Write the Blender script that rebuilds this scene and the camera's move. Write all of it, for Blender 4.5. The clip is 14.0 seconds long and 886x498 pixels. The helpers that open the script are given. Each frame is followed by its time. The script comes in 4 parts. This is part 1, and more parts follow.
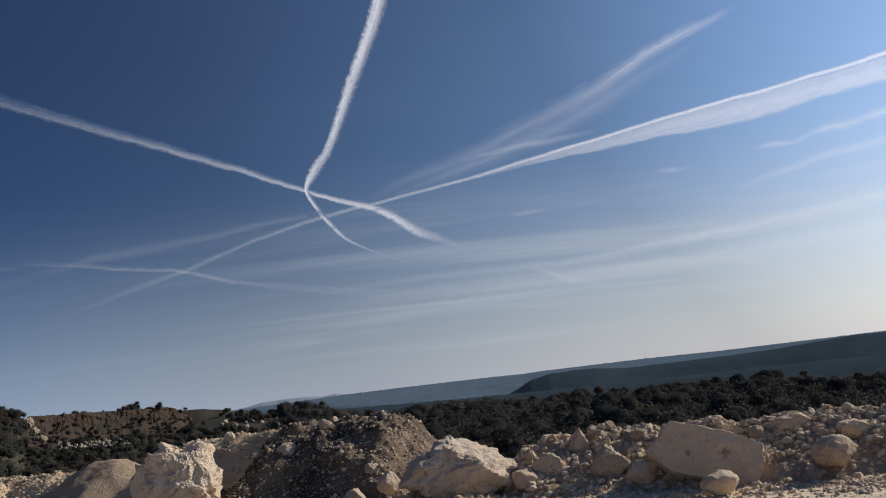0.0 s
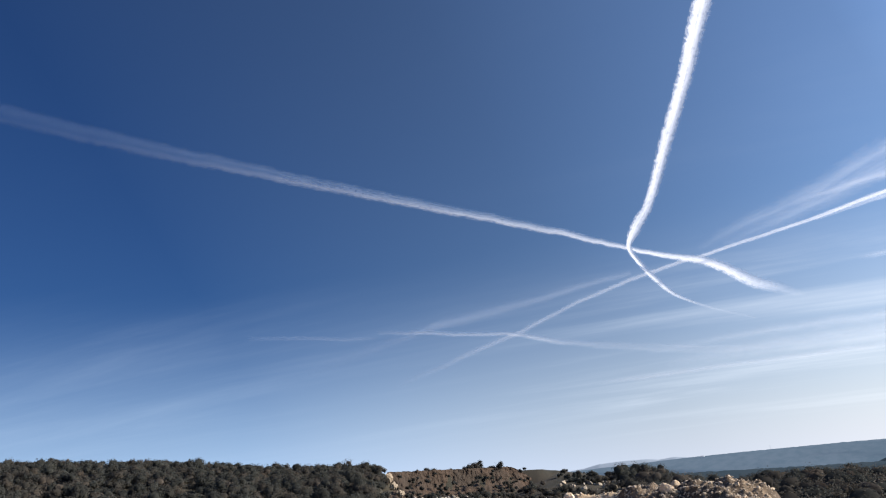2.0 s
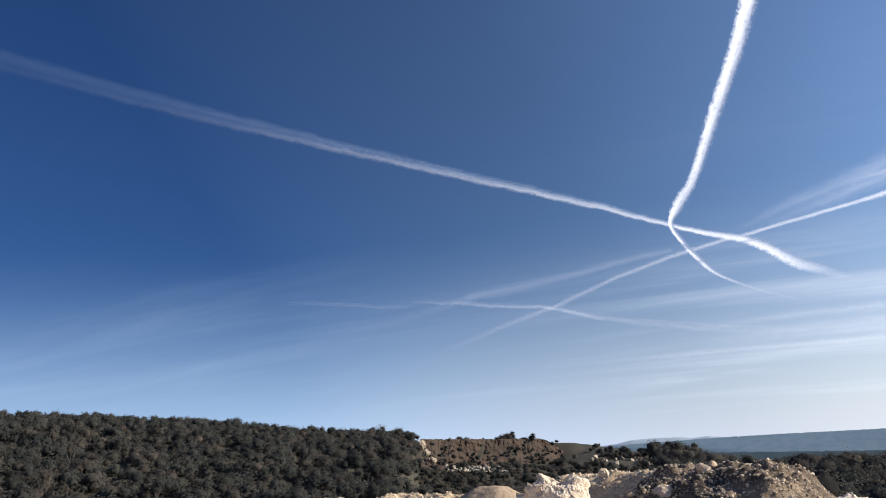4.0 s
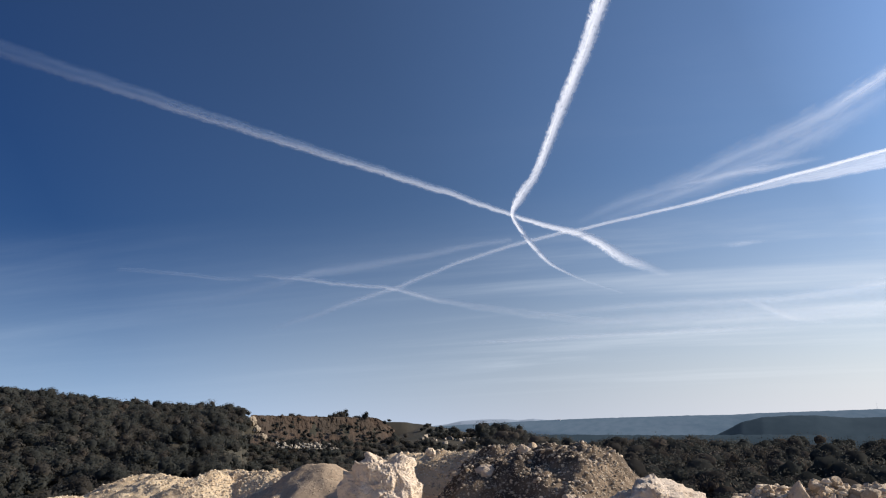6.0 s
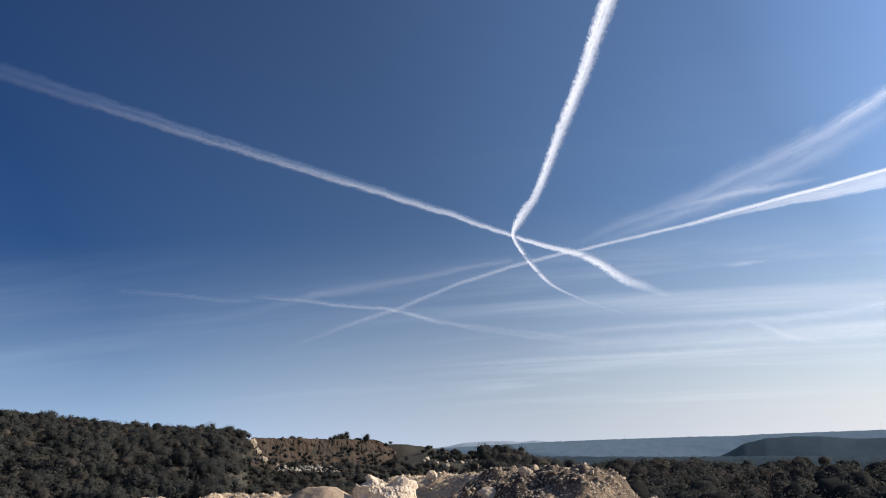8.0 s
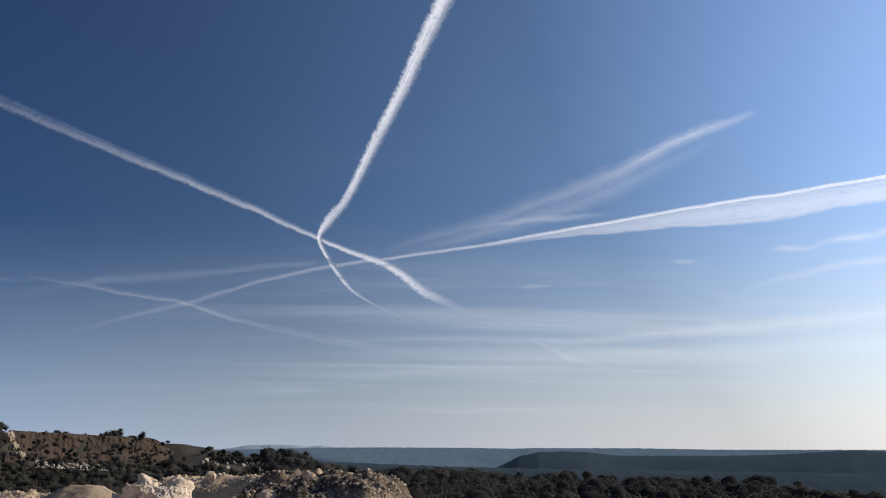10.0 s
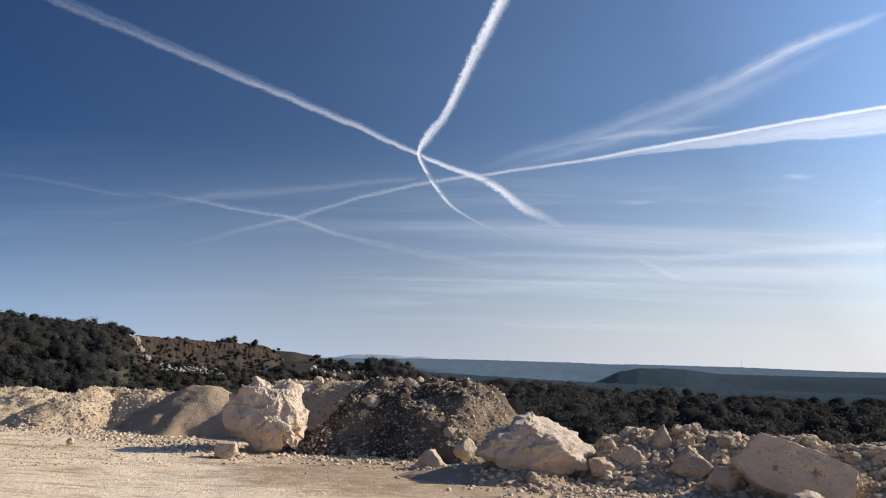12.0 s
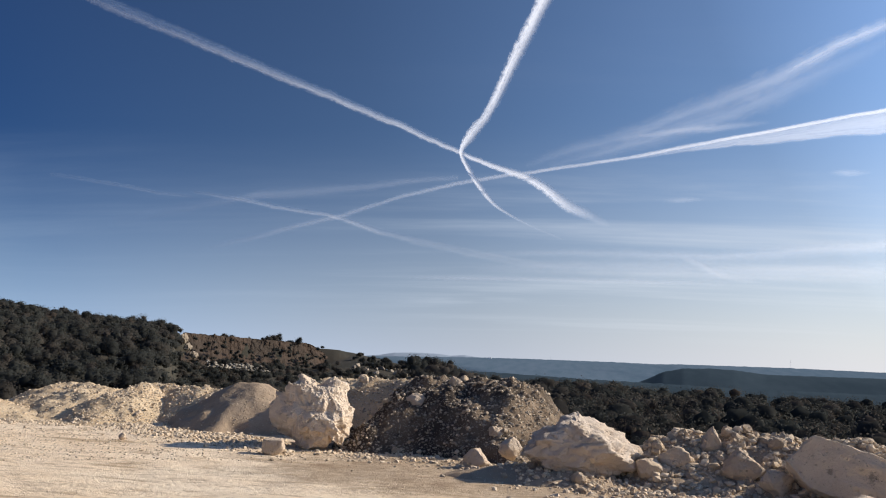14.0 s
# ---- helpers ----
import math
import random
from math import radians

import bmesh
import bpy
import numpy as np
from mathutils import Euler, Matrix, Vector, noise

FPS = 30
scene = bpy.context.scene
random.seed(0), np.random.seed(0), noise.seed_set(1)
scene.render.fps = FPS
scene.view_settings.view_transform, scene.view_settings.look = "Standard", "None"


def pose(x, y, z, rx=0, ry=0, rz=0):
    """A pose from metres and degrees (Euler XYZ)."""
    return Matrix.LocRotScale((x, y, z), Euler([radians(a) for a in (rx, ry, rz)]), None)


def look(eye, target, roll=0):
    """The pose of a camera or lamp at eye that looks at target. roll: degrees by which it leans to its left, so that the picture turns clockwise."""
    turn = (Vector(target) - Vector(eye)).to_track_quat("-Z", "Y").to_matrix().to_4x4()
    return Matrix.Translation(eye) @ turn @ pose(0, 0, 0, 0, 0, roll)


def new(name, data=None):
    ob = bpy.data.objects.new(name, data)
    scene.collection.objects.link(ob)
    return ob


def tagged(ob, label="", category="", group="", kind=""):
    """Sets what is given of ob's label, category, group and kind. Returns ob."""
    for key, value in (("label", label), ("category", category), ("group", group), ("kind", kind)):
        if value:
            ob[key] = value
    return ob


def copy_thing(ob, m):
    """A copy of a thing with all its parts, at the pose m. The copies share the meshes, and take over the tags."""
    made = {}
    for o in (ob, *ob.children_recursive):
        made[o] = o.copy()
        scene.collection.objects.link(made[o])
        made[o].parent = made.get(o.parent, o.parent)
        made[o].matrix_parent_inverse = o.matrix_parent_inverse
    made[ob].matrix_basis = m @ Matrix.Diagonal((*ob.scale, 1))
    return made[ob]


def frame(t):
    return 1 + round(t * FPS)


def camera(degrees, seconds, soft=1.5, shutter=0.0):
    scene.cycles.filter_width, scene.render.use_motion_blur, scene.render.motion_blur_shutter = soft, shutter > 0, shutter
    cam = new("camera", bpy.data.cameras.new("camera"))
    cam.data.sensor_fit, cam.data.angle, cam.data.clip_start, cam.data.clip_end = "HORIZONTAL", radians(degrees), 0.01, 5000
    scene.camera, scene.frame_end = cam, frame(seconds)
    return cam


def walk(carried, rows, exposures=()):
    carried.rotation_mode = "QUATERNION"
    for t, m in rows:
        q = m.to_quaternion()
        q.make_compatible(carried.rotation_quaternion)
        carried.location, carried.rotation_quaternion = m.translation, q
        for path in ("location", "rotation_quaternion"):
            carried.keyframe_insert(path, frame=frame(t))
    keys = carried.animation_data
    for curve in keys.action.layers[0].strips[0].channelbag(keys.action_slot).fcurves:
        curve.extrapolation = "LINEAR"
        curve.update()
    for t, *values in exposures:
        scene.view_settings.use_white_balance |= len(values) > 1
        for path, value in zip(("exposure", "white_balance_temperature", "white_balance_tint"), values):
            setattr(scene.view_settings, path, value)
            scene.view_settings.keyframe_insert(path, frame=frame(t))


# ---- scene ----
def aim(x, y, z, yaw, pitch, roll):
    """A camera pose: yaw to the left of +y, pitch up, roll as look() takes it."""
    return pose(x, y, z, 90 + pitch, 0, yaw) @ pose(0, 0, 0, 0, 0, roll)


# ---- camera: a hand-held camera that pans over the rim of a quarry floor ----
cam = camera(57.6, 14.0, soft=1.1)
PATH = [
    (0.00, aim(0.000, -0.000, 1.600, -0.00, 9.60, -6.75)),
    (0.50, aim(-0.003, 0.003, 1.623, 4.92, 11.99, -7.04)),
    (1.00, aim(-0.017, -0.000, 1.624, 10.54, 13.53, -6.09)),
    (1.50, aim(-0.034, 0.002, 1.617, 16.47, 14.75, -5.26)),
    (2.00, aim(-0.018, 0.012, 1.590, 22.72, 16.22, -5.46)),
    (2.20, aim(-0.024, 0.013, 1.593, 25.11, 16.51, -5.22)),
    (2.73, aim(-0.041, 0.016, 1.600, 28.68, 16.82, -4.77)),
    (3.25, aim(-0.057, 0.019, 1.607, 29.04, 16.00, -3.86)),
    (3.77, aim(-0.074, 0.021, 1.615, 27.12, 14.79, -3.08)),
    (4.30, aim(-0.091, 0.024, 1.622, 23.87, 13.93, -3.01)),
    (4.50, aim(-0.074, 0.019, 1.623, 22.70, 13.76, -3.20)),
    (5.00, aim(-0.053, 0.042, 1.623, 18.25, 13.23, -3.77)),
    (5.50, aim(-0.043, 0.044, 1.632, 14.95, 12.88, -2.76)),
    (6.00, aim(-0.043, 0.044, 1.621, 14.51, 12.42, -1.73)),
    (6.50, aim(-0.053, 0.033, 1.619, 15.48, 11.81, -1.10)),
    (7.00, aim(-0.065, 0.028, 1.615, 17.13, 11.57, -0.52)),
    (7.50, aim(-0.055, 0.030, 1.620, 17.51, 12.27, -0.53)),
    (8.00, aim(-0.038, 0.027, 1.624, 14.53, 13.91, -1.90)),
    (8.50, aim(-0.031, 0.020, 1.621, 10.29, 15.30, -3.50)),
    (8.70, aim(-0.032, 0.015, 1.618, 8.05, 15.12, -2.83)),
    (9.22, aim(-0.035, -0.000, 1.612, 4.10, 15.34, -2.45)),
    (9.75, aim(-0.038, -0.016, 1.606, 1.15, 14.68, -0.86)),
    (10.28, aim(-0.041, -0.031, 1.601, 0.15, 13.39, 0.89)),
    (10.80, aim(-0.044, -0.046, 1.595, 2.04, 11.76, 1.76)),
    (11.00, aim(-0.058, -0.046, 1.587, 4.68, 11.17, 2.07)),
    (11.50, aim(-0.052, -0.037, 1.576, 7.77, 9.09, 1.86)),
    (12.00, aim(-0.039, -0.026, 1.572, 7.38, 7.99, 1.75)),
    (12.50, aim(-0.037, 0.013, 1.577, 4.93, 7.96, 1.15)),
    (13.00, aim(-0.052, -0.015, 1.571, 5.12, 7.76, 0.93)),
    (13.50, aim(-0.070, 0.005, 1.567, 8.01, 7.39, 1.69)),
    (14.00, aim(-0.080, -0.013, 1.574, 10.41, 7.79, 2.12)),
]

EXPOSURES = [(0, -0.46), (0.5, -0.3), (1, 0.05), (1.5, 0.32), (2, 0.54), (4.5, 0.5), (5.5, 0.25), (6.5, 0.2), (7.5, 0.22), (8.5, 0.28), (8.9, 0.26), (10.6, -0.33), (11, -0.33), (11.5, -0.06), (12, 0.1), (12.5, 0.13), (14, 0.12)]
walk(cam, PATH, EXPOSURES)

# ---- light: low winter sun beyond the picture's right side, hazy blue sky ----
SUN_AZ, SUN_EL = 64.0, 28.5
sun_dir = Vector((math.sin(radians(SUN_AZ)) * math.cos(radians(SUN_EL)), math.cos(radians(SUN_AZ)) * math.cos(radians(SUN_EL)), math.sin(radians(SUN_EL))))
sun_data = bpy.data.lights.new("sun", "SUN")
sun_data.energy, sun_data.angle, sun_data.color = 5.0, radians(0.6), (1.0, 0.885, 0.735)
sun = new("sun", sun_data)
sun.matrix_world = look((0, 0, 60), Vector((0, 0, 60)) - sun_dir)


class Nodes:
    """Short ways to add and join shader nodes."""

    def __init__(self, tree):
        self.t = tree
        self.t.nodes.clear()

    def add(self, kind, **inputs):
        n = self.t.nodes.new(kind)
        for key, value in inputs.items():
            slot = n.inputs[int(key[1:])] if key[0] == "i" and key[1:].isdigit() else n.inputs[key.replace("_", " ")]
            if hasattr(value, "is_output"):
                self.t.links.new(value, slot)
            else:
                slot.default_value = value
        return n

    def math(self, op, a, b=0.0, clamp=False):
        n = self.add("ShaderNodeMath", i0=a, i1=b)
        n.operation, n.use_clamp = op, clamp
        return n.outputs[0]

    def vec(self, op, a, b=(0, 0, 0)):
        n = self.add("ShaderNodeVectorMath", i0=a, i1=b)
        n.operation = op
        return n.outputs["Value"] if op == "DOT_PRODUCT" else n.outputs[0]

    def span(self, v, a, b, c=0.0, d=1.0, smooth=True):
        n = self.add("ShaderNodeMapRange", i0=v, i1=a, i2=b, i3=c, i4=d)
        n.interpolation_type = "SMOOTHSTEP" if smooth else "LINEAR"
        return n.outputs[0]

    def mix(self, f, a, b, how="MIX"):
        n = self.t.nodes.new("ShaderNodeMix")
        n.data_type, n.blend_type = "RGBA", how
        for slot, value in ((n.inputs[0], f), (n.inputs[6], a), (n.inputs[7], b)):
            if hasattr(value, "is_output"):
                self.t.links.new(value, slot)
            else:
                slot.default_value = value if slot.type == "VALUE" else (*value[:3], 1)
        return n.outputs[2]

    def noise(self, v, scale, detail=6.0, rough=0.6, distortion=0.0):
        return self.add("ShaderNodeTexNoise", Vector=v, Scale=scale, Detail=detail, Roughness=rough, Distortion=distortion).outputs[0]


world = bpy.data.worlds.new("sky")
scene.world = world
world.use_nodes = True
N = Nodes(world.node_tree)
sky = N.add("ShaderNodeTexSky")
sky.sky_type, sky.sun_disc, sky.sun_elevation, sky.sun_rotation = "NISHITA", False, radians(SUN_EL), radians(SUN_AZ)
sky.altitude, sky.air_density, sky.dust_density, sky.ozone_density = 400, 1.0, 0.4, 2.0
way = N.add("ShaderNodeTexCoord").outputs["Generated"]
parts = N.add("ShaderNodeSeparateXYZ", i0=way).outputs
up = N.math("MAXIMUM", parts[2], 0.0)
flat_sun = N.vec("DOT_PRODUCT", way, (math.sin(radians(SUN_AZ)), math.cos(radians(SUN_AZ)), 0))
toward = N.span(flat_sun, -0.2, 1.0, smooth=False)
near_sun = N.span(N.vec("DOT_PRODUCT", way, tuple(sun_dir)), -0.1, 0.95, smooth=False)
# ground haze, whiter towards the sun
haze_colour = N.mix(toward, (4.2, 5.8, 8.5), (9.9, 9.4, 9.15))
haze_top = N.span(toward, 0.0, 1.0, 0.25, 0.36, smooth=False)
haze = N.math("POWER", N.math("SUBTRACT", 1.0, N.math("DIVIDE", up, haze_top), clamp=True), 1.9)
tone = N.mix(N.math("MULTIPLY", haze, 0.92), N.mix(1.0, sky.outputs[0], N.mix(near_sun, (0.155, 0.285, 0.51), (1.06, 1.12, 1.22)), "MULTIPLY"), haze_colour)
# the aureole: brighter within fifty degrees of the sun
sunward = N.vec("DOT_PRODUCT", way, tuple(sun_dir))
aureole = N.math("MULTIPLY", N.span(sunward, -0.15, 0.3, 1.22, 1.0), N.math("MULTIPLY", N.span(sunward, 0.3, 0.6, 0.86, 1.0, smooth=False), N.span(sunward, 0.64, 1.0, 1.0, 2.1, smooth=False)))
tone = N.mix(1.0, tone, N.add("ShaderNodeCombineXYZ", i0=aureole, i1=aureole, i2=aureole).outputs[0], "MULTIPLY")
# thin cirrus sheets, drawn out along the wind
lift = N.math("ADD", up, 0.06)
plane = N.add("ShaderNodeCombineXYZ", i0=N.math("DIVIDE", parts[0], lift), i1=N.math("DIVIDE", parts[1], lift))
wind = N.add("ShaderNodeMapping", Vector=plane.outputs[0], Rotation=(0, 0, radians(12)), Scale=(0.22, 1.0, 1.0))
veil = N.span(N.noise(wind.outputs[0], 0.9, 9, 0.62, 0.35), 0.44, 0.84)
veil = N.math("MULTIPLY", veil, N.math("MULTIPLY", N.span(up, 0.02, 0.08), N.span(up, 0.17, 0.26, 1.0, 0.05)))
veil = N.math("MULTIPLY", veil, N.span(flat_sun, 0.0, 0.55, 0.12, 0.7))
tone = N.mix(veil, tone, N.mix(toward, (6.6, 8.0, 9.9), (10.3, 10.2, 10.3)))
N.add("ShaderNodeOutputWorld", Surface=N.add("ShaderNodeBackground", Color=tone, Strength=0.085).outputs[0])


# ---- materials ----
def material(name):
    m = bpy.data.materials.new(name)
    m.use_nodes = True
    return m, Nodes(m.node_tree)


def finish(n, colour, rough, height=None, strength=0.5, distance=0.02, specular=0.3):
    bsdf = n.add("ShaderNodeBsdfPrincipled", Base_Color=colour, Roughness=rough, Specular_IOR_Level=specular)
    if height is not None:
        bump = n.add("ShaderNodeBump", Strength=strength, Distance=distance, Height=height)
        n.t.links.new(bump.outputs[0], bsdf.inputs["Normal"])
    n.add("ShaderNodeOutputMaterial", Surface=bsdf.outputs[0])


def limestone(name, pale, stain, dust, stain_amount=0.5, spots=()):
    """Quarried limestone: chalky faces, ochre stains, dark weathering, fine pits; spots paint the shade of larger pits.
    """
    m, n = material(name)
    at = n.add("ShaderNodeTexCoord").outputs["Object"]
    own = n.add("ShaderNodeObjectInfo").outputs["Random"]
    at = n.vec("ADD", at, n.add("ShaderNodeCombineXYZ", i0=n.math("MULTIPLY", own, 31.0)).outputs[0])
    big, grain = n.noise(at, 2.3, 5, 0.6, 0.4), n.noise(at, 22, 8, 0.7)
    pits = n.add("ShaderNodeTexVoronoi", Vector=at, Scale=17.0).outputs["Distance"]
    c = n.mix(n.math("MULTIPLY", n.span(big, 0.42, 0.68), stain_amount), pale, stain)
    c = n.mix(n.span(grain, 0.52, 0.8), c, dust)
    c = n.mix(n.math("MULTIPLY", n.span(n.noise(at, 6, 6, 0.7), 0.58, 0.72), 0.5), c, (0.26, 0.205, 0.145))
    rock_at = n.add("ShaderNodeTexCoord").outputs["Object"]
    # larger pits are not hollowed: their shaded dark is painted as torn patches
    for pit_shade, size in spots:
        off = n.add("ShaderNodeVectorMath", i0=rock_at, i1=pit_shade)
        off.operation = "DISTANCE"
        torn = n.math("ADD", off.outputs["Value"], n.math("MULTIPLY", n.math("SUBTRACT", n.noise(rock_at, 24, 5, 0.75), 0.5), size * 4.0))
        c = n.mix(n.span(torn, size * 0.3, size * 1.1, 0.6, 0.0), c, (0.13, 0.1, 0.075))
    c = n.mix(1.0, c, n.mix(own, (0.84, 0.85, 0.88), (1.06, 1.03, 0.98)), "MULTIPLY")
    h = n.math("ADD", n.math("MULTIPLY", grain, 0.6), n.math("ADD", n.math("MULTIPLY", n.span(pits, 0.05, 0.3), 0.35), n.math("MULTIPLY", n.noise(at, 70, 4), 0.25)))
    finish(n, c, 0.92, h, 1.0, 0.045)
    return m


def soil(name, a, b, c3, stones=(0.6, 0.52, 0.42), stony=0.5, scale=1.0):
    """Loose quarry spoil: fines with crushed stone in it."""
    m, n = material(name)
    at = n.add("ShaderNodeTexCoord").outputs["Object"]
    big, mid, fine = n.noise(at, 0.7 * scale, 6, 0.6), n.noise(at, 4.5 * scale, 8, 0.65), n.noise(at, 45, 4, 0.6)
    c = n.mix(n.span(big, 0.38, 0.66), a, b)
    c = n.mix(n.math("MULTIPLY", n.span(mid, 0.5, 0.74), 0.8), c, c3)
    cell = n.add("ShaderNodeTexVoronoi", Vector=n.vec("ADD", at, n.add("ShaderNodeCombineXYZ", i0=n.math("MULTIPLY", mid, 0.2)).outputs[0]), Scale=17.0)
    small = n.add("ShaderNodeTexVoronoi", Vector=at, Scale=42.0)
    bit = n.math("MULTIPLY", n.span(cell.outputs["Distance"], 0.42, 0.26), n.span(n.add("ShaderNodeSeparateColor", i0=cell.outputs["Color"]).outputs[0], 1.0 - stony, 1.05 - stony))
    bit2 = n.math("MULTIPLY", n.span(small.outputs["Distance"], 0.45, 0.25), n.span(n.add("ShaderNodeSeparateColor", i0=small.outputs["Color"]).outputs[1], 1.0 - stony, 1.05 - stony))
    c = n.mix(n.math("MAXIMUM", bit, n.math("MULTIPLY", bit2, 0.8)), c, n.mix(n.span(fine, 0.3, 0.7), stones, tuple(0.72 * v for v in stones)))
    h = n.math("ADD", n.math("ADD", n.math("MULTIPLY", bit, 0.9), n.math("MULTIPLY", bit2, 0.4)), n.math("ADD", mid, n.math("MULTIPLY", fine, 0.3)))
    finish(n, c, 0.95, h, 0.8, 0.03, 0.2)
    return m


def foliage(name, dark, light, dry):
    m, n = material(name)
    own = n.add("ShaderNodeObjectInfo").outputs["Random"]
    isle = n.add("ShaderNodeNewGeometry").outputs["Random Per Island"]
    at = n.add("ShaderNodeTexCoord").outputs["Object"]
    tone = n.add("ShaderNodeAttribute")
    tone.attribute_name = "tone"
    c = n.mix(n.math("ADD", n.math("MULTIPLY", isle, 0.2), n.math("MULTIPLY", tone.outputs["Fac"], 0.8)), dark, light)
    c = n.mix(n.math("MULTIPLY", n.span(n.math("FRACT", n.math("ADD", n.math("ADD", own, n.math("MULTIPLY", tone.outputs["Fac"], 3.7)), n.noise(at, 0.03, 3))), 0.5, 0.9), 0.8), c, dry)
    diffuse = n.add("ShaderNodeBsdfDiffuse", Color=c, Roughness=0.6)
    thin = n.add("ShaderNodeBsdfTranslucent", Color=c)
    n.add("ShaderNodeOutputMaterial", Surface=n.add("ShaderNodeMixShader", i0=0.5, i1=diffuse.outputs[0], i2=thin.outputs[0]).outputs[0])
    return m


def bark():
    m, n = material("bark")
    at = n.add("ShaderNodeTexCoord").outputs["Object"]
    h = n.noise(at, 9, 6, 0.7)
    finish(n, n.mix(h, (0.05, 0.042, 0.035), (0.17, 0.15, 0.125)), 0.95, h, 0.6, 0.03)
    return m


def distance(name, low, high, haze_glow):
    """Wooded hills kilometres off: the blue haze of the air is painted into colour and glow."""
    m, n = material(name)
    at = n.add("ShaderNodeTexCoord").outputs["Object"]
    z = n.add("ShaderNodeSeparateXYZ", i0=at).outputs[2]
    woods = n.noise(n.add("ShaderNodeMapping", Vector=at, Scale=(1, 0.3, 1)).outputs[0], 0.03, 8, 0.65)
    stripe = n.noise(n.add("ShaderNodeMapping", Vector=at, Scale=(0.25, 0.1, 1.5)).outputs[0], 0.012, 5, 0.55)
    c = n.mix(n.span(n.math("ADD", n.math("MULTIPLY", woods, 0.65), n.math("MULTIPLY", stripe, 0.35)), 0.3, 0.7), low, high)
    surf = n.add("ShaderNodeBsdfPrincipled", Base_Color=c, Roughness=1.0, Specular_IOR_Level=0.0, Emission_Color=c, Emission_Strength=haze_glow)
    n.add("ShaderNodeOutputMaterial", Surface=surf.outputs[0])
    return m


def vapour(name, ragged, stretch, fill, warp=0.5, even=0.35):
    """Ice-crystal cloud: thin sunlit white, torn at its rims. u runs along, v across, colour r holds its thickness."""
    m, n = material(name)
    uv = n.add("ShaderNodeUVMap").outputs[0]
    parts_uv = n.add("ShaderNodeSeparateXYZ", i0=uv).outputs
    dense = n.add("ShaderNodeSeparateColor", i0=n.add("ShaderNodeVertexColor").outputs[0]).outputs[0]
    across = n.math("ABSOLUTE", n.math("SUBTRACT", n.math("MULTIPLY", parts_uv[1], 2.0), 1.0))
    run = n.add("ShaderNodeMapping", Vector=uv, Scale=(stretch, 1.6, 1)).outputs[0]
    lumps = n.noise(run, 2.2, 8, 0.62, warp)
    threads = n.noise(n.add("ShaderNodeMapping", Vector=uv, Scale=(stretch * 0.16, 5, 1)).outputs[0], 2.0, 5, 0.6)
    edge = n.span(n.math("ADD", across, n.math("MULTIPLY", n.math("SUBTRACT", lumps, 0.5), ragged)), fill, 0.98, 1.0, 0.0)
    inner = n.math("ADD", n.math("MULTIPLY", lumps, 0.55), n.math("MULTIPLY", threads, 0.55))
    body = n.math("MULTIPLY", edge, n.span(inner, 0.25, 0.66, even, 1.0))
    body = n.math("MULTIPLY", n.math("MULTIPLY", body, dense), n.span(across, 0.85, 1.0, 1.0, 0.0), clamp=True)
    # ice scatters the sunlight mostly forwards, through the sheet
    lit = n.add("ShaderNodeMixShader", i0=0.85, i1=n.add("ShaderNodeBsdfDiffuse", Color=(0.75, 0.78, 0.85, 1)).outputs[0], i2=n.add("ShaderNodeBsdfTranslucent", Color=(0.75, 0.78, 0.85, 1)).outputs[0])
    clear = n.add("ShaderNodeBsdfTransparent")
    n.add("ShaderNodeOutputMaterial", Surface=n.add("ShaderNodeMixShader", i0=body, i1=clear.outputs[0], i2=lit.outputs[0]).outputs[0])
    return m


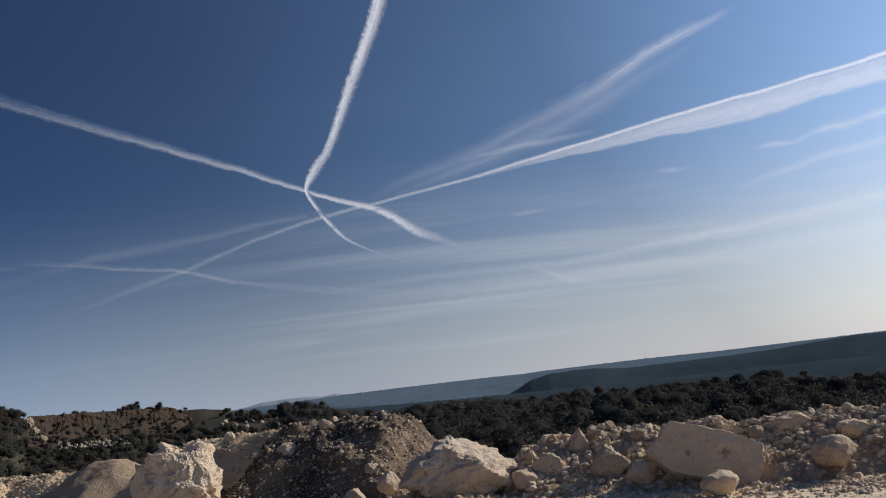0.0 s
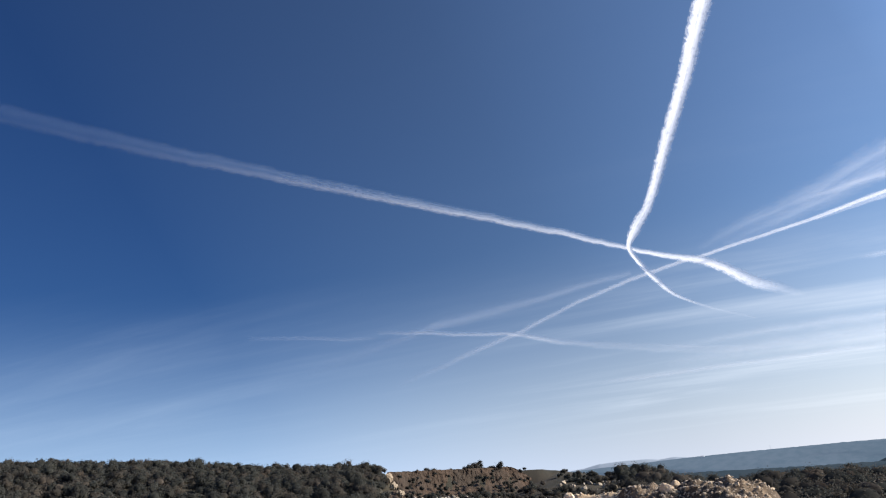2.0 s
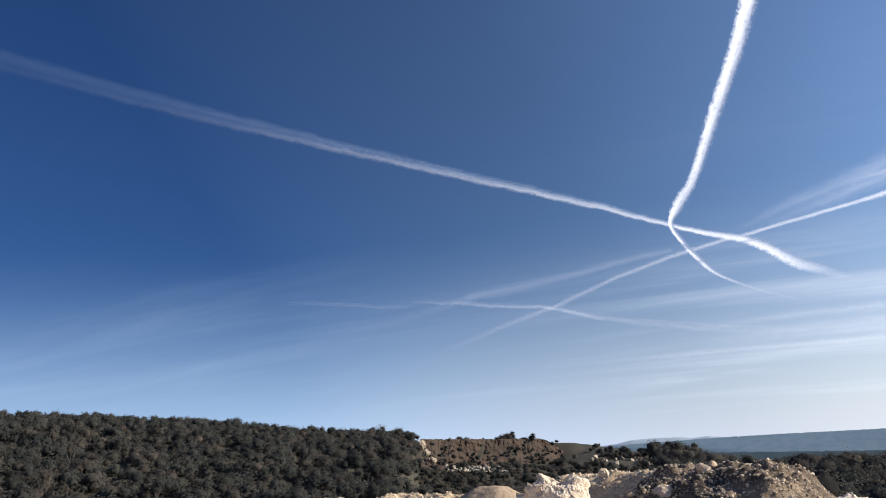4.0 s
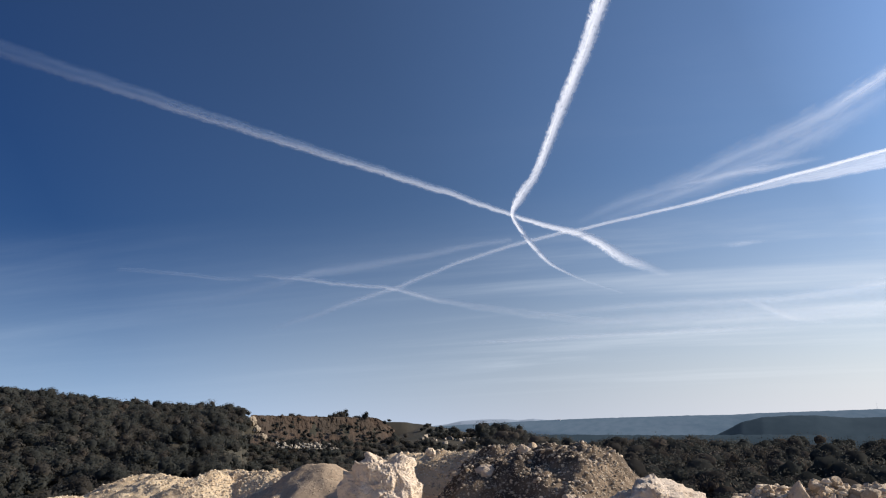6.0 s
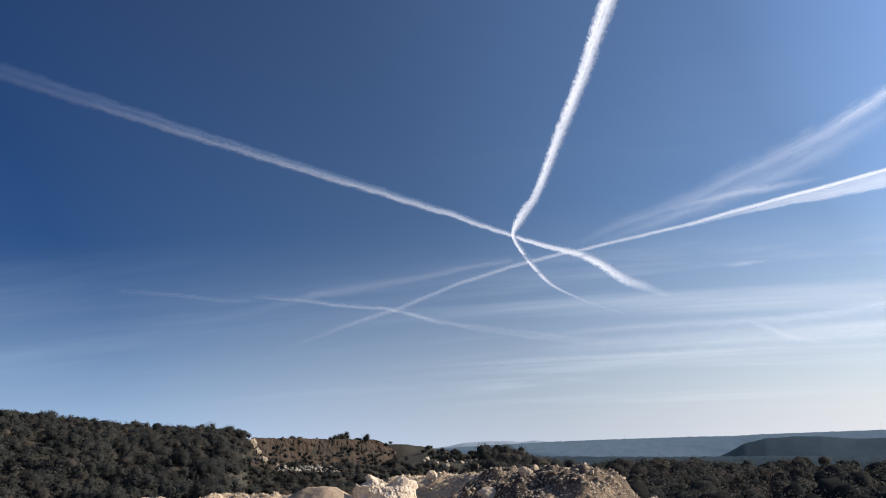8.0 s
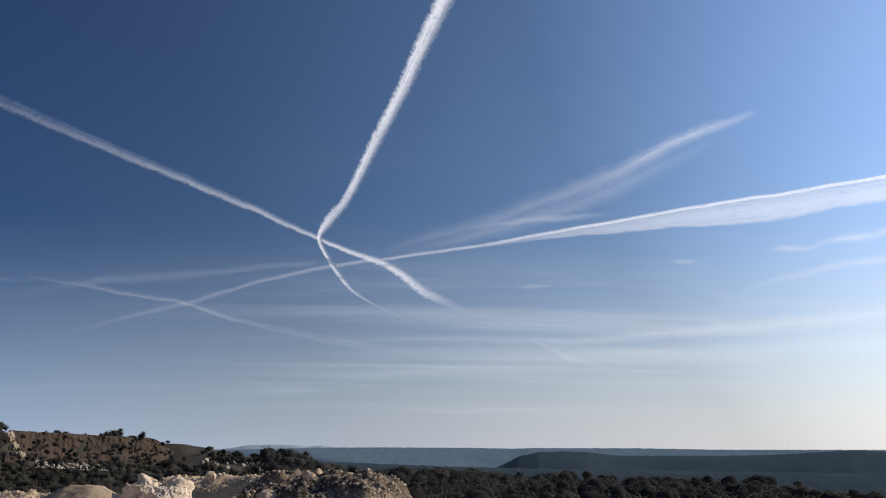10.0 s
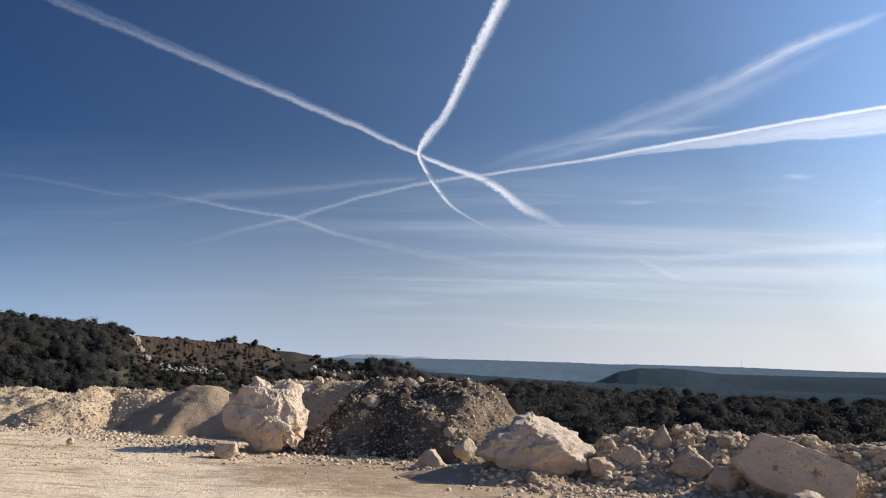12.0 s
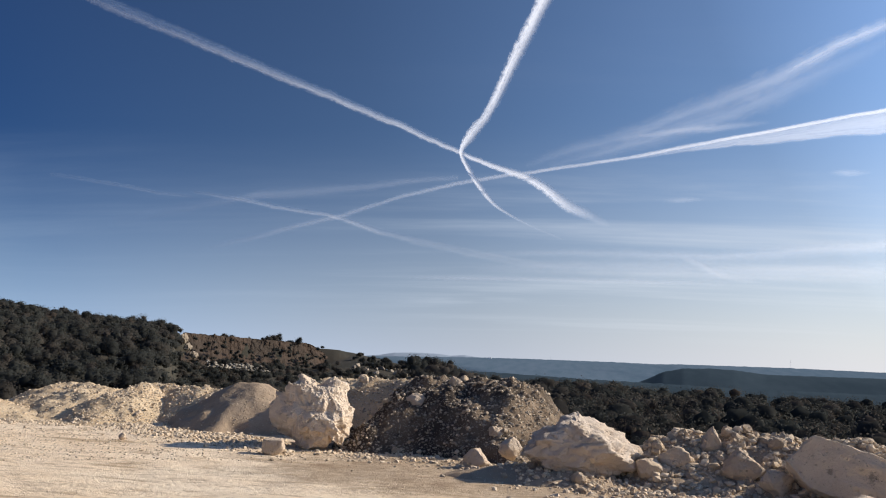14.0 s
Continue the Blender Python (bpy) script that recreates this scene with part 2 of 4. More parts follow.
def floor_material():
    """Crushed-limestone quarry floor, rolled by trucks; scrub and dry grass away from it."""
    m, n = material("quarry_ground")
    at = n.add("ShaderNodeTexCoord").outputs["Object"]
    far = n.add("ShaderNodeVectorMath", i0=at)
    far.operation = "LENGTH"
    along = n.add("ShaderNodeMapping", Vector=at, Rotation=(0, 0, radians(12)), Scale=(0.2, 1.0, 1.0)).outputs[0]
    big, mid, fine = n.noise(at, 0.35, 6, 0.6), n.noise(at, 3.5, 8, 0.7), n.noise(at, 38, 5, 0.65)
    tracks = n.noise(along, 2.4, 8, 0.7, 0.6)
    c = n.mix(n.span(big, 0.35, 0.65), (0.9, 0.71, 0.5), (0.93, 0.78, 0.59))
    c = n.mix(n.math("MULTIPLY", n.span(tracks, 0.52, 0.64), 0.9), c, (0.46, 0.33, 0.2))
    c = n.mix(n.math("MULTIPLY", n.span(mid, 0.52, 0.72), 0.55), c, (0.8, 0.68, 0.52))
    chips = n.add("ShaderNodeTexVoronoi", Vector=at, Scale=30.0)
    chip = n.math("MULTIPLY", n.span(chips.outputs["Distance"], 0.4, 0.2), n.span(n.add("ShaderNodeSeparateColor", i0=chips.outputs["Color"]).outputs[0], 0.78, 0.82))
    c = n.mix(n.math("MULTIPLY", chip, 0.7), c, (0.78, 0.69, 0.55))
    c = n.mix(n.math("MULTIPLY", n.span(n.noise(at, 8, 7, 0.75), 0.52, 0.66), 0.6), c, (0.46, 0.33, 0.21))
    c = n.mix(n.math("MULTIPLY", n.span(n.noise(along, 7.0, 6, 0.65), 0.52, 0.64), 0.75), c, (0.52, 0.38, 0.24))
    # darker patch before the dark heap: brown soil with partial shade painted in
    shade_soil = n.add("ShaderNodeVectorMath", i0=n.vec("MULTIPLY", at, (0.62, 1, 1)), i1=(-0.9, 11.4, 0))
    shade_soil.operation = "DISTANCE"
    torn = n.math("ADD", shade_soil.outputs["Value"], n.math("MULTIPLY", n.math("SUBTRACT", n.noise(at, 1.3, 8, 0.72), 0.5), 3.0))
    c = n.mix(n.span(torn, 1.4, 2.6, 0.8, 0.0), c, n.mix(n.span(mid, 0.4, 0.65), (0.33, 0.235, 0.15), (0.5, 0.375, 0.25)))
    grass = n.mix(n.span(n.noise(at, 0.05, 8, 0.65), 0.4, 0.62), (0.06, 0.052, 0.038), (0.042, 0.04, 0.03))
    grass = n.mix(n.span(n.noise(at, 0.022, 6, 0.7), 0.64, 0.69), grass, (0.2, 0.165, 0.12))
    c = n.mix(n.span(far.outputs["Value"], 21.5, 25), c, grass)
    clods = n.noise(n.add("ShaderNodeMapping", Vector=at, Rotation=(0, 0, radians(12)), Scale=(0.8, 1, 1)).outputs[0], 4.0, 8, 0.75)
    h = n.math("ADD", n.math("ADD", n.math("MULTIPLY", tracks, 1.0), n.math("MULTIPLY", clods, 2.0)), n.math("ADD", n.math("MULTIPLY", chip, 0.5), n.math("MULTIPLY", fine, 0.25)))
    finish(n, c, 0.95, h, 0.7, 0.05, 0.2)
    return m


ROCK = limestone("limestone", (0.74, 0.60, 0.45), (0.60, 0.43, 0.26), (0.82, 0.71, 0.57))
WHITE_ROCK = limestone("white_limestone", (0.81, 0.675, 0.53), (0.68, 0.51, 0.34), (0.86, 0.76, 0.63), 0.45)
ROCK_GREY = limestone("grey_limestone", (0.62, 0.50, 0.38), (0.5, 0.37, 0.24), (0.7, 0.59, 0.46), 0.35)
SLAB_ROCK = limestone("smooth_limestone", (0.77, 0.64, 0.5), (0.66, 0.51, 0.36), (0.8, 0.68, 0.54), 0.4, [((-0.22, -0.22, 0.30), 0.05), ((0.22, -0.22, 0.38), 0.075)])
PALE_SOIL = soil("pale_spoil", (0.58, 0.43, 0.27), (0.66, 0.52, 0.35), (0.42, 0.3, 0.17), (0.76, 0.65, 0.49), 0.45)
# fine grey spoil, darkened further for the shaded front of the conical heap
FINE_SOIL = soil("fine_spoil", (0.39, 0.295, 0.205), (0.45, 0.345, 0.245), (0.33, 0.24, 0.16), (0.58, 0.47, 0.34), 0.2)
DARK_SOIL = soil("dark_spoil", (0.055, 0.043, 0.034), (0.27, 0.2, 0.135), (0.04, 0.033, 0.028), (0.46, 0.38, 0.29), 0.38, 1.0)
GREY_SOIL = soil("grey_rubble", (0.42, 0.31, 0.21), (0.54, 0.42, 0.29), (0.28, 0.2, 0.13), (0.64, 0.52, 0.38), 0.55)
FLOOR = floor_material()
LEAF = foliage("evergreen_leaf", (0.066, 0.069, 0.064), (0.09, 0.095, 0.086), (0.1, 0.09, 0.079))
BARE = foliage("bare_twig", (0.11, 0.097, 0.083), (0.155, 0.137, 0.118), (0.14, 0.116, 0.095))
BARK = bark()
# brown of the quarry face, darkened so the colour itself carries the shade
SHADED_CLIFF = soil("cliff_rock", (0.074, 0.05, 0.036), (0.05, 0.039, 0.031), (0.062, 0.046, 0.035), (0.095, 0.078, 0.06), 0.2, 0.1)
NOSE = limestone("pale_cliff_rock", (0.33, 0.275, 0.21), (0.22, 0.165, 0.105), (0.36, 0.31, 0.25))


# ---- mesh helpers ----
def part(name, bm, mat, parent=None, label="", smooth=False):
    me = bpy.data.meshes.new(name)
    bm.to_mesh(me)
    bm.free()
    return link(name, me, mat, parent, label, smooth)


def link(name, me, mat, parent=None, label="", smooth=False):
    me.materials.append(mat)
    if smooth:
        me.polygons.foreach_set("use_smooth", [True] * len(me.polygons))
    ob = new(name, me)
    if parent:
        ob.parent = parent
    if label:
        ob["label"] = label
    return ob


def from_arrays(name, verts, faces):
    me = bpy.data.meshes.new(name)
    me.from_pydata([tuple(v) for v in np.asarray(verts).tolist()], [], np.asarray(faces).tolist())
    me.update()
    return me


def polar(az, d, z=0.0):
    """A place from its bearing (degrees right of +y) and distance."""
    return Vector((d * math.sin(radians(az)), d * math.cos(radians(az)), z))


def smoothstep(a, b, v):
    s = min(1.0, max(0.0, (v - a) / (b - a)))
    return s * s * (3 - 2 * s)


def grid_faces(nu, nv):
    i = np.arange((nu - 1) * (nv - 1))
    a = (i // (nv - 1)) * nv + i % (nv - 1)
    return np.stack([a, a + nv, a + nv + 1, a + 1], 1)


# ---- terrain ----
SKY_AZ = [-180, -75, -54, -42, -33, -28.6, -27.4, -19.5, -16.5, -11, -6, 0, 14, 22, 28, 180]
SKY_EL = [4.5, 3.9, 3.2, 2.3, 1.4, 1.05, 0.62, 0.45, 0.25, -0.85, -2.5, -2.35, -2.9, -3.1, -3.9, -3.0]
SKY_D = [230, 230, 240, 235, 235, 240, 272, 300, 330, 300, 260, 240, 240, 235, 230, 240]


def terrain(x, y):
    d, az = math.hypot(x, y), math.degrees(math.atan2(x, y))
    behind = smoothstep(45, 75, abs(az - (-8)))
    # the quarry floor ends behind the spoil heaps
    rim = 18.0 + 0.2 * max(0.0, -az - 10) * (1 - behind) + behind * 8 - 3.0 * smoothstep(-6, 4, az) * (1 - behind)
    floor_z = 0.035 * noise.noise((x * 0.35, y * 0.35, 2)) + 0.02 * noise.noise((x * 1.4, y * 1.4, 5))
    floor_z += 0.022 * noise.noise((x * 0.5, (y + 0.22 * x) * 3.2, 8)) * smoothstep(5, 7, d)
    if d < rim:
        return floor_z
    top_d, top_el = float(np.interp(az, SKY_AZ, SKY_D)), float(np.interp(az, SKY_AZ, SKY_EL))
    crest = 1.6 + top_d * math.tan(radians(top_el))
    low = -9.0 - 1.3 * smoothstep(-10, 0, az)
    cut = smoothstep(-30, -27.5, az) * (1 - smoothstep(-13, -8, az))
    start = 55 + 105 * cut
    drop = low * min(1.0, ((d - rim) / 38) ** 0.7)
    rise = smoothstep(start, top_d, d) ** 0.85 * (crest - low)
    z = drop + rise
    if d > top_d:
        z = crest - (d - top_d) * 0.05 if d < 900 else crest - (900 - top_d) * 0.05 - (d - 900) * 0.035
    if -28.2 < az < -14.5:
        # below the old face the slope stays low, above it runs the plateau
        s = (az + 28.0) / 8.7
        face = 262 + 38 * s
        foot, edge = 1.6 + face * math.tan(radians(-0.95)), 1.6 + face * math.tan(radians(1.0 - 0.4 * s))
        cut_z = low + smoothstep(140, face - 6, d) * (foot - low) if d < face + 4 else edge - (d - face) * 0.05
        z += (cut_z - z) * (1 - smoothstep(-20.0, -15.0, az))
    z += 0.9 * noise.fractal((x * 0.02, y * 0.02, 1), 1.0, 2.0, 4) * smoothstep(40, 90, d)
    return floor_z * (1 - smoothstep(rim, rim + 8, d)) + z


def build_ground():
    az = list(np.arange(-66, 42, 0.45)) + list(np.arange(42, 294, 6.0))
    rings = [0.0, 1.5, 3, 4.5] + list(np.arange(5.5, 20, 0.16)) + list(np.geomspace(20.3, 420, 95)) + [520, 680, 900, 1300, 2000, 3000, 4800]
    verts = [(d * math.sin(radians(a)), d * math.cos(radians(a)), terrain(d * math.sin(radians(a)), d * math.cos(radians(a)))) for a in az for d in rings]
    na, nr = len(az), len(rings)
    faces = []
    for i in range(na):
        j = (i + 1) % na
        for k in range(nr - 1):
            faces.append((i * nr + k, i * nr + k + 1, j * nr + k + 1, j * nr + k))
    ob = link("ground", from_arrays("ground", verts, faces), FLOOR, smooth=True)
    tagged(ob, "pale crushed limestone quarry floor running into dry scrubland", "ground", kind="structure")


build_ground()


# ---- spoil heaps along the rim ----
HEAPS = []


class Heap:
    """A tipped heap: a long rounded cone with slumped, lumpy flanks."""

    def __init__(self, x, y, length, width, height, turn, seed, sharp=0.8, lump=0.1, lean=0.0, flat=0.0):
        self.x, self.y, self.l, self.w, self.h = x, y, length, width, height
        self.c, self.s, self.seed, self.sharp, self.lump, self.lean, self.flat = math.cos(radians(turn)), math.sin(radians(turn)), seed, sharp, lump, lean, flat
        HEAPS.append(self)

    def world(self, u, v):
        return self.x + u * self.c - v * self.s, self.y + u * self.s + v * self.c

    def at(self, x, y):
        dx, dy = x - self.x, y - self.y
        u, v = dx * self.c + dy * self.s, -dx * self.s + dy * self.c
        k = self.seed * 7.3
        wob = 1 + 0.22 * noise.noise((x * 0.9, y * 0.9, k)) + 0.1 * noise.noise((x * 2.6, y * 2.6, k))
        uu = max(0.0, abs(u) - self.flat) / (self.l - self.flat)
        r = math.hypot(uu, (v - self.lean * u) / self.w) * wob
        z = self.h * max(0.0, 1 - r ** (1.2 + self.sharp)) if r < 1 else -0.25 * (r - 1)
        z += self.lump * self.h * noise.fractal((x * 2.2, y * 2.2, k + 3), 0.8, 2.1, 5) * max(0.0, min(1.0, 1.3 - r))
        z += 0.02 * noise.noise((x * 12, y * 12, k)) * (r < 1.05)
        return z if r < 1.25 else -0.2

    def build(self, name, label, mat, step=0.045):
        nu, nv = int(2.4 * self.l / step), int(2.4 * self.w / step)
        verts = []
        for i in range(nu):
            for j in range(nv):
                x, y = self.world((i / (nu - 1) * 2.4 - 1.2) * self.l, (j / (nv - 1) * 2.4 - 1.2) * self.w)
                verts.append((x - self.x, y - self.y, max(-0.15, self.at(x, y))))
        ob = link(name, from_arrays(name, verts, grid_faces(nu, nv)), mat, smooth=True)
        ob.location = (self.x, self.y, 0)
        return tagged(ob, label, "spoil heap", "spoil heaps along the rim")


def surface(x, y):
    return max([terrain(x, y)] + [h.at(x, y) for h in HEAPS])


def heap_at(az, d, length, width, height, turn, seed, **more):
    p = polar(az, d)
    return Heap(p.x, p.y, length, width, height, turn, seed, **more)


heap_at(-43.6, 20.8, 2.8, 1.0, 0.12, -36, 1, lump=0.22, flat=1.0).build("spoil_heap", "low pale heap of limestone spoil at the floor's edge", PALE_SOIL)
heap_at(-34.2, 21.7, 2.2, 1.8, 0.66, -28, 2, lump=0.13, sharp=0.2, flat=0.7).build("spoil_heap", "pale sunlit heap of crushed limestone with small stones", PALE_SOIL)
heap_at(-27.6, 20.0, 2.3, 1.3, 0.72, -22, 3, lump=0.12, flat=1.3, sharp=0.2).build("spoil_heap", "stony cream spoil bank with a lit, crumbling flank", PALE_SOIL)
Heap(-10.15, 17.3, 2.2, 1.25, 0.78, 72, 8, lump=0.09, sharp=-0.1).build("spoil_heap", "sharp-edged stony cream spur in full sun", PALE_SOIL)
heap_at(-23.5, 17.8, 1.8, 1.4, 0.94, -20, 4, lump=0.03, sharp=0.35, flat=0.15).build("spoil_heap", "smooth conical heap of fine grey-cream spoil", FINE_SOIL)
heap_at(-15.2, 16.5, 2.0, 1.2, 1.14, -16, 5, lump=0.06, flat=0.9, sharp=0.7).build("spoil_heap", "tan spoil bank behind the tall boulder", PALE_SOIL)
DARK_HEAP = heap_at(-8.6, 15.0, 2.25, 1.8, 1.24, -14, 6, lump=0.12, flat=0.8, sharp=0.3)
DARK_HEAP.build("spoil_heap", "dark earthy heap of black soil and pale rubble", DARK_SOIL, 0.036)
BANK = heap_at(24.4, 12.25, 5.1, 1.4, 0.64, -17, 7, lump=0.2, flat=4.0, sharp=0.2)
BANK.build("rubble_bank", "long low bank of grey limestone rubble", GREY_SOIL, 0.05)
heap_at(-39.2, 21.4, 2.0, 1.4, 0.3, -34, 10, lump=0.16, sharp=0.1).build("spoil_heap", "low stony tail of a pale heap", PALE_SOIL)
heap_at(-3.9, 11.3, 1.15, 0.7, 0.2, -10, 9, lump=0.12, sharp=0.5).build("spoil_heap", "low apron of fine spoil before the wedge boulder", FINE_SOIL)


# ---- boulders ----
def fracture(q, size, slope):
    """Broken-face relief: each cell of the rock is a plane of its own tilt."""
    cell = noise.voronoi(q / size)[1][0]
    tilt = noise.noise_vector(cell * 7.3 + Vector((1.7, 0.3, 5.1)))
    return slope * size * (q / size - cell).dot(tilt)


def rock_bm(seed, size, sub, cuts=14, rough=0.1, lobes=(), planes=(), crag=0.05, broken=1.0):
    """A broken rock: a ball cut by many planes, with lobes, roughness and a flattened foot. size is its full x, y, z."""
    rnd = random.Random(seed)
    bm = bmesh.new()
    bmesh.ops.create_icosphere(bm, subdivisions=sub, radius=1.0)
    cutters = [(Vector(n).normalized(), o) for n, o in planes]
    for _ in range(cuts):
        n = Vector((rnd.gauss(0, 1), rnd.gauss(0, 1), rnd.gauss(0, 1))).normalized()
        cutters.append((n, rnd.uniform(0.62, 0.9)))
    bumps = [(Vector(d).normalized(), a, w) for d, a, w in lobes]
    for v in bm.verts:
        p = v.co.normalized()
        r = 1 + rough * 1.5 * noise.noise(p * 1.6 + Vector((seed, 0, 0)))
        for d, a, w in bumps:
            r += a * math.exp(-((p - d).length / w) ** 2)
        q = p * r
        for n, o in cutters:
            over = q.dot(n) - o
            if over > 0:
                q -= n * over * 0.93
        f = rough * noise.fractal(q * 3.2 + Vector((0, seed, 0)), 0.9, 2.1, 5) + crag * (0.5 - abs(noise.noise(q * 4.5 + Vector((seed, seed, 0)))) - 0.5 * abs(noise.noise(q * 12 + Vector((0, seed, seed)))))
        if sub > 4:
            f += broken * (fracture(q + Vector((seed, 0, 0)), 0.45, 0.5) + fracture(q + Vector((0, seed, 0)), 0.16, 0.5))
        v.co = q + p * f
    lo = Vector([min(v.co[k] for v in bm.verts) for k in range(3)])
    hi = Vector([max(v.co[k] for v in bm.verts) for k in range(3)])
    for v in bm.verts:
        v.co = Vector([((v.co[k] - lo[k]) / (hi[k] - lo[k]) - (0.0 if k == 2 else 0.5)) * size[k] for k in range(3)])
    return bm


def boulder(name, label, az, d, z, size, seed, mat=None, turn=(0, 0, 0), sub=4, group="", **shape):
    p = polar(az, d, z)
    ob = part(name, rock_bm(seed, size, sub, **shape), mat or ROCK, smooth=sub > 3)
    ob.matrix_world = pose(p.x, p.y, p.z, *turn)
    return tagged(ob, label, "boulder" if sub > 3 else "rock", group)


def grown_boulder(name, label, az, d, z, core, blobs, seed, mat, blend=6.0, rough=0.05, crag=0.06, cuts=16):
    """A boulder of several masses grown into one. core: a place inside; blobs: centre and half sizes of each mass."""
    bm = bmesh.new()
    bmesh.ops.create_icosphere(bm, subdivisions=7, radius=1.0)
    way = np.array([v.co for v in bm.verts])
    core = np.array(core)
    near, far = np.zeros(len(way)), np.full(len(way), 2.0)
    for _ in range(14):
        mid = (near + far) / 2
        q = core + way * mid[:, None]
        field = sum(np.exp(-blend * (np.linalg.norm((q - np.array(m)) / np.array(h), axis=1) - 1)) for m, h in blobs)
        inside = field > 1
        near, far = np.where(inside, mid, near), np.where(inside, far, mid)
    rnd = random.Random(seed)
    cutters = []
    for _ in range(cuts):
        n = Vector((rnd.gauss(0, 1), rnd.gauss(0, 1), rnd.gauss(0, 0.8))).normalized()
        reach = max(float((way[k] * near[k]) @ np.array(n)) for k in range(0, len(way), 7))
        cutters.append((n, reach * rnd.uniform(0.8, 0.95)))
    for v, p, r in zip(bm.verts, way, near):
        q = Vector(p) * r
        for n, o in cutters:
            over = q.dot(n) - o
            if over > 0:
                q -= n * over * 0.85
        k = q * 4.0 + Vector((seed, 0, 0))
        f = rough * noise.fractal(k * 0.6, 0.8, 2.1, 5) + crag * (0.3 - abs(noise.noise(k * 0.9))) + 0.012 * noise.noise(k * 8)
        f += fracture(q + Vector((seed, 0, 0)), 0.42, 0.5) + fracture(q + Vector((0, seed, 0)), 0.15, 0.55)
        v.co = q + Vector(p) * f + Vector(core)
    lowest = min(v.co.z for v in bm.verts)
    for v in bm.verts:
        v.co.z -= lowest
    ob = part(name, bm, mat, smooth=True)
    ob.location, ob.rotation_euler = polar(az, d, z), (0, 0, radians(-az))
    return tagged(ob, label, "boulder")


grown_boulder("boulder", "tall craggy cream limestone boulder with a jutting foot", -19.3, 14.3, -0.05, (0.03, 0, 0.68), (
    ((0.0, 0.1, 0.68), (0.56, 0.42, 0.38)), ((-0.44, 0.0, 0.58), (0.28, 0.32, 0.24)), ((-0.2, 0.1, 1.0), (0.27, 0.27, 0.24)), ((0.36, 0.1, 0.92), (0.27, 0.3, 0.24)), ((0.5, 0.0, 0.6), (0.24, 0.3, 0.3)), ((0.08, -0.25, 0.32), (0.36, 0.34, 0.32)), ((0.25, -0.2, 0.62), (0.3, 0.25, 0.26))), 11, WHITE_ROCK, blend=4.5, cuts=20)
boulder("boulder", "broad wedge-shaped limestone boulder with sunlit broken faces", -0.6, 11.35, -0.06, (1.82, 0.95, 1.03), 27, WHITE_ROCK, sub=6, cuts=7, rough=0.11, crag=0.075, turn=(-9, 2, 22),
        lobes=[((0.0, 0.0, 1), 0.4, 0.5)], planes=[((-0.735, -0.1, 0.68), 0.6), ((0.81, -0.1, 0.585), 0.78), ((-0.546, 0, -0.838), 0.74), ((0.745, 0, -0.667), 0.76), ((0.5, -0.45, 0.74), 0.44), ((0.72, -0.55, 0.3), 0.56), ((-0.45, -0.85, -0.2), 0.6), ((0.1, -0.75, -0.65), 0.66)])
boulder("slab", "large smooth tilted limestone slab with two pits painted as dark patches", 15.3, 10.95, 0.04, (1.4, 0.5, 0.68), 31, SLAB_ROCK, turn=(-16, 16.5, -15), sub=6, cuts=0, rough=0.04, crag=0.03, broken=0.15,
        planes=[((0, -1, 0.05), 0.42), ((0, 1, 0), 0.5), ((0, 0, 1), 0.62), ((0, 0, -1), 0.62), ((1, 0, 0), 0.8), ((-1, 0, 0.3), 0.72), ((-0.8, 0, -0.7), 0.75), ((0.3, 0, 1), 0.7)])

LOOSE = "loose rocks on the rim"
boulder("rock", "upright pointed limestone rock on the rubble bank", 7.7, 12.0, 0.3, (0.34, 0.3, 0.50), 41, sub=4, cuts=10, group=LOOSE, planes=[((-0.8, 0, 0.6), 0.5), ((0.85, 0, 0.45), 0.5)])
boulder("rock", "flat-faced cream limestone block in the rubble", 5.5, 11.7, 0.16, (0.52, 0.4, 0.36), 42, sub=4, cuts=12, group=LOOSE)
boulder("rock", "rounded limestone rock beside the wedge boulder", 3.8, 11.45, 0.06, (0.4, 0.34, 0.3), 43, sub=4, cuts=12, group=LOOSE)
boulder("rock", "leaning triangular limestone block in the rubble", 9.6, 11.35, 0.14, (0.56, 0.4, 0.44), 44, sub=4, cuts=10, group=LOOSE, planes=[((0.7, 0, 0.7), 0.5), ((-0.8, 0, 0.5), 0.6)])
boulder("rock", "ochre-stained limestone block at the slab's foot", 11.6, 11.0, 0.02, (0.42, 0.35, 0.36), 45, sub=4, cuts=12, group=LOOSE)
boulder("rock", "cream limestone block before the dark heap", -7.9, 12.25, -0.03, (0.42, 0.34, 0.33), 46, sub=4, cuts=12, group=LOOSE)
boulder("rock", "tan limestone block against the wedge boulder", -5.6, 12.45, 0.1, (0.36, 0.3, 0.36), 47, sub=4, cuts=12, group=LOOSE)
boulder("rock", "angular limestone block on top of the rubble bank", 21.4, 11.9, 0.42, (0.62, 0.45, 0.3), 48, sub=4, cuts=12, group=LOOSE)
boulder("rock", "round-shouldered limestone block on the rubble bank", 24.9, 11.6, 0.34, (0.4, 0.35, 0.26), 49, sub=4, cuts=12, group=LOOSE)
boulder("rock", "pale split limestone block on the quarry floor", 16.4, 10.2, -0.03, (0.48, 0.4, 0.3), 50, sub=4, cuts=10, group=LOOSE)
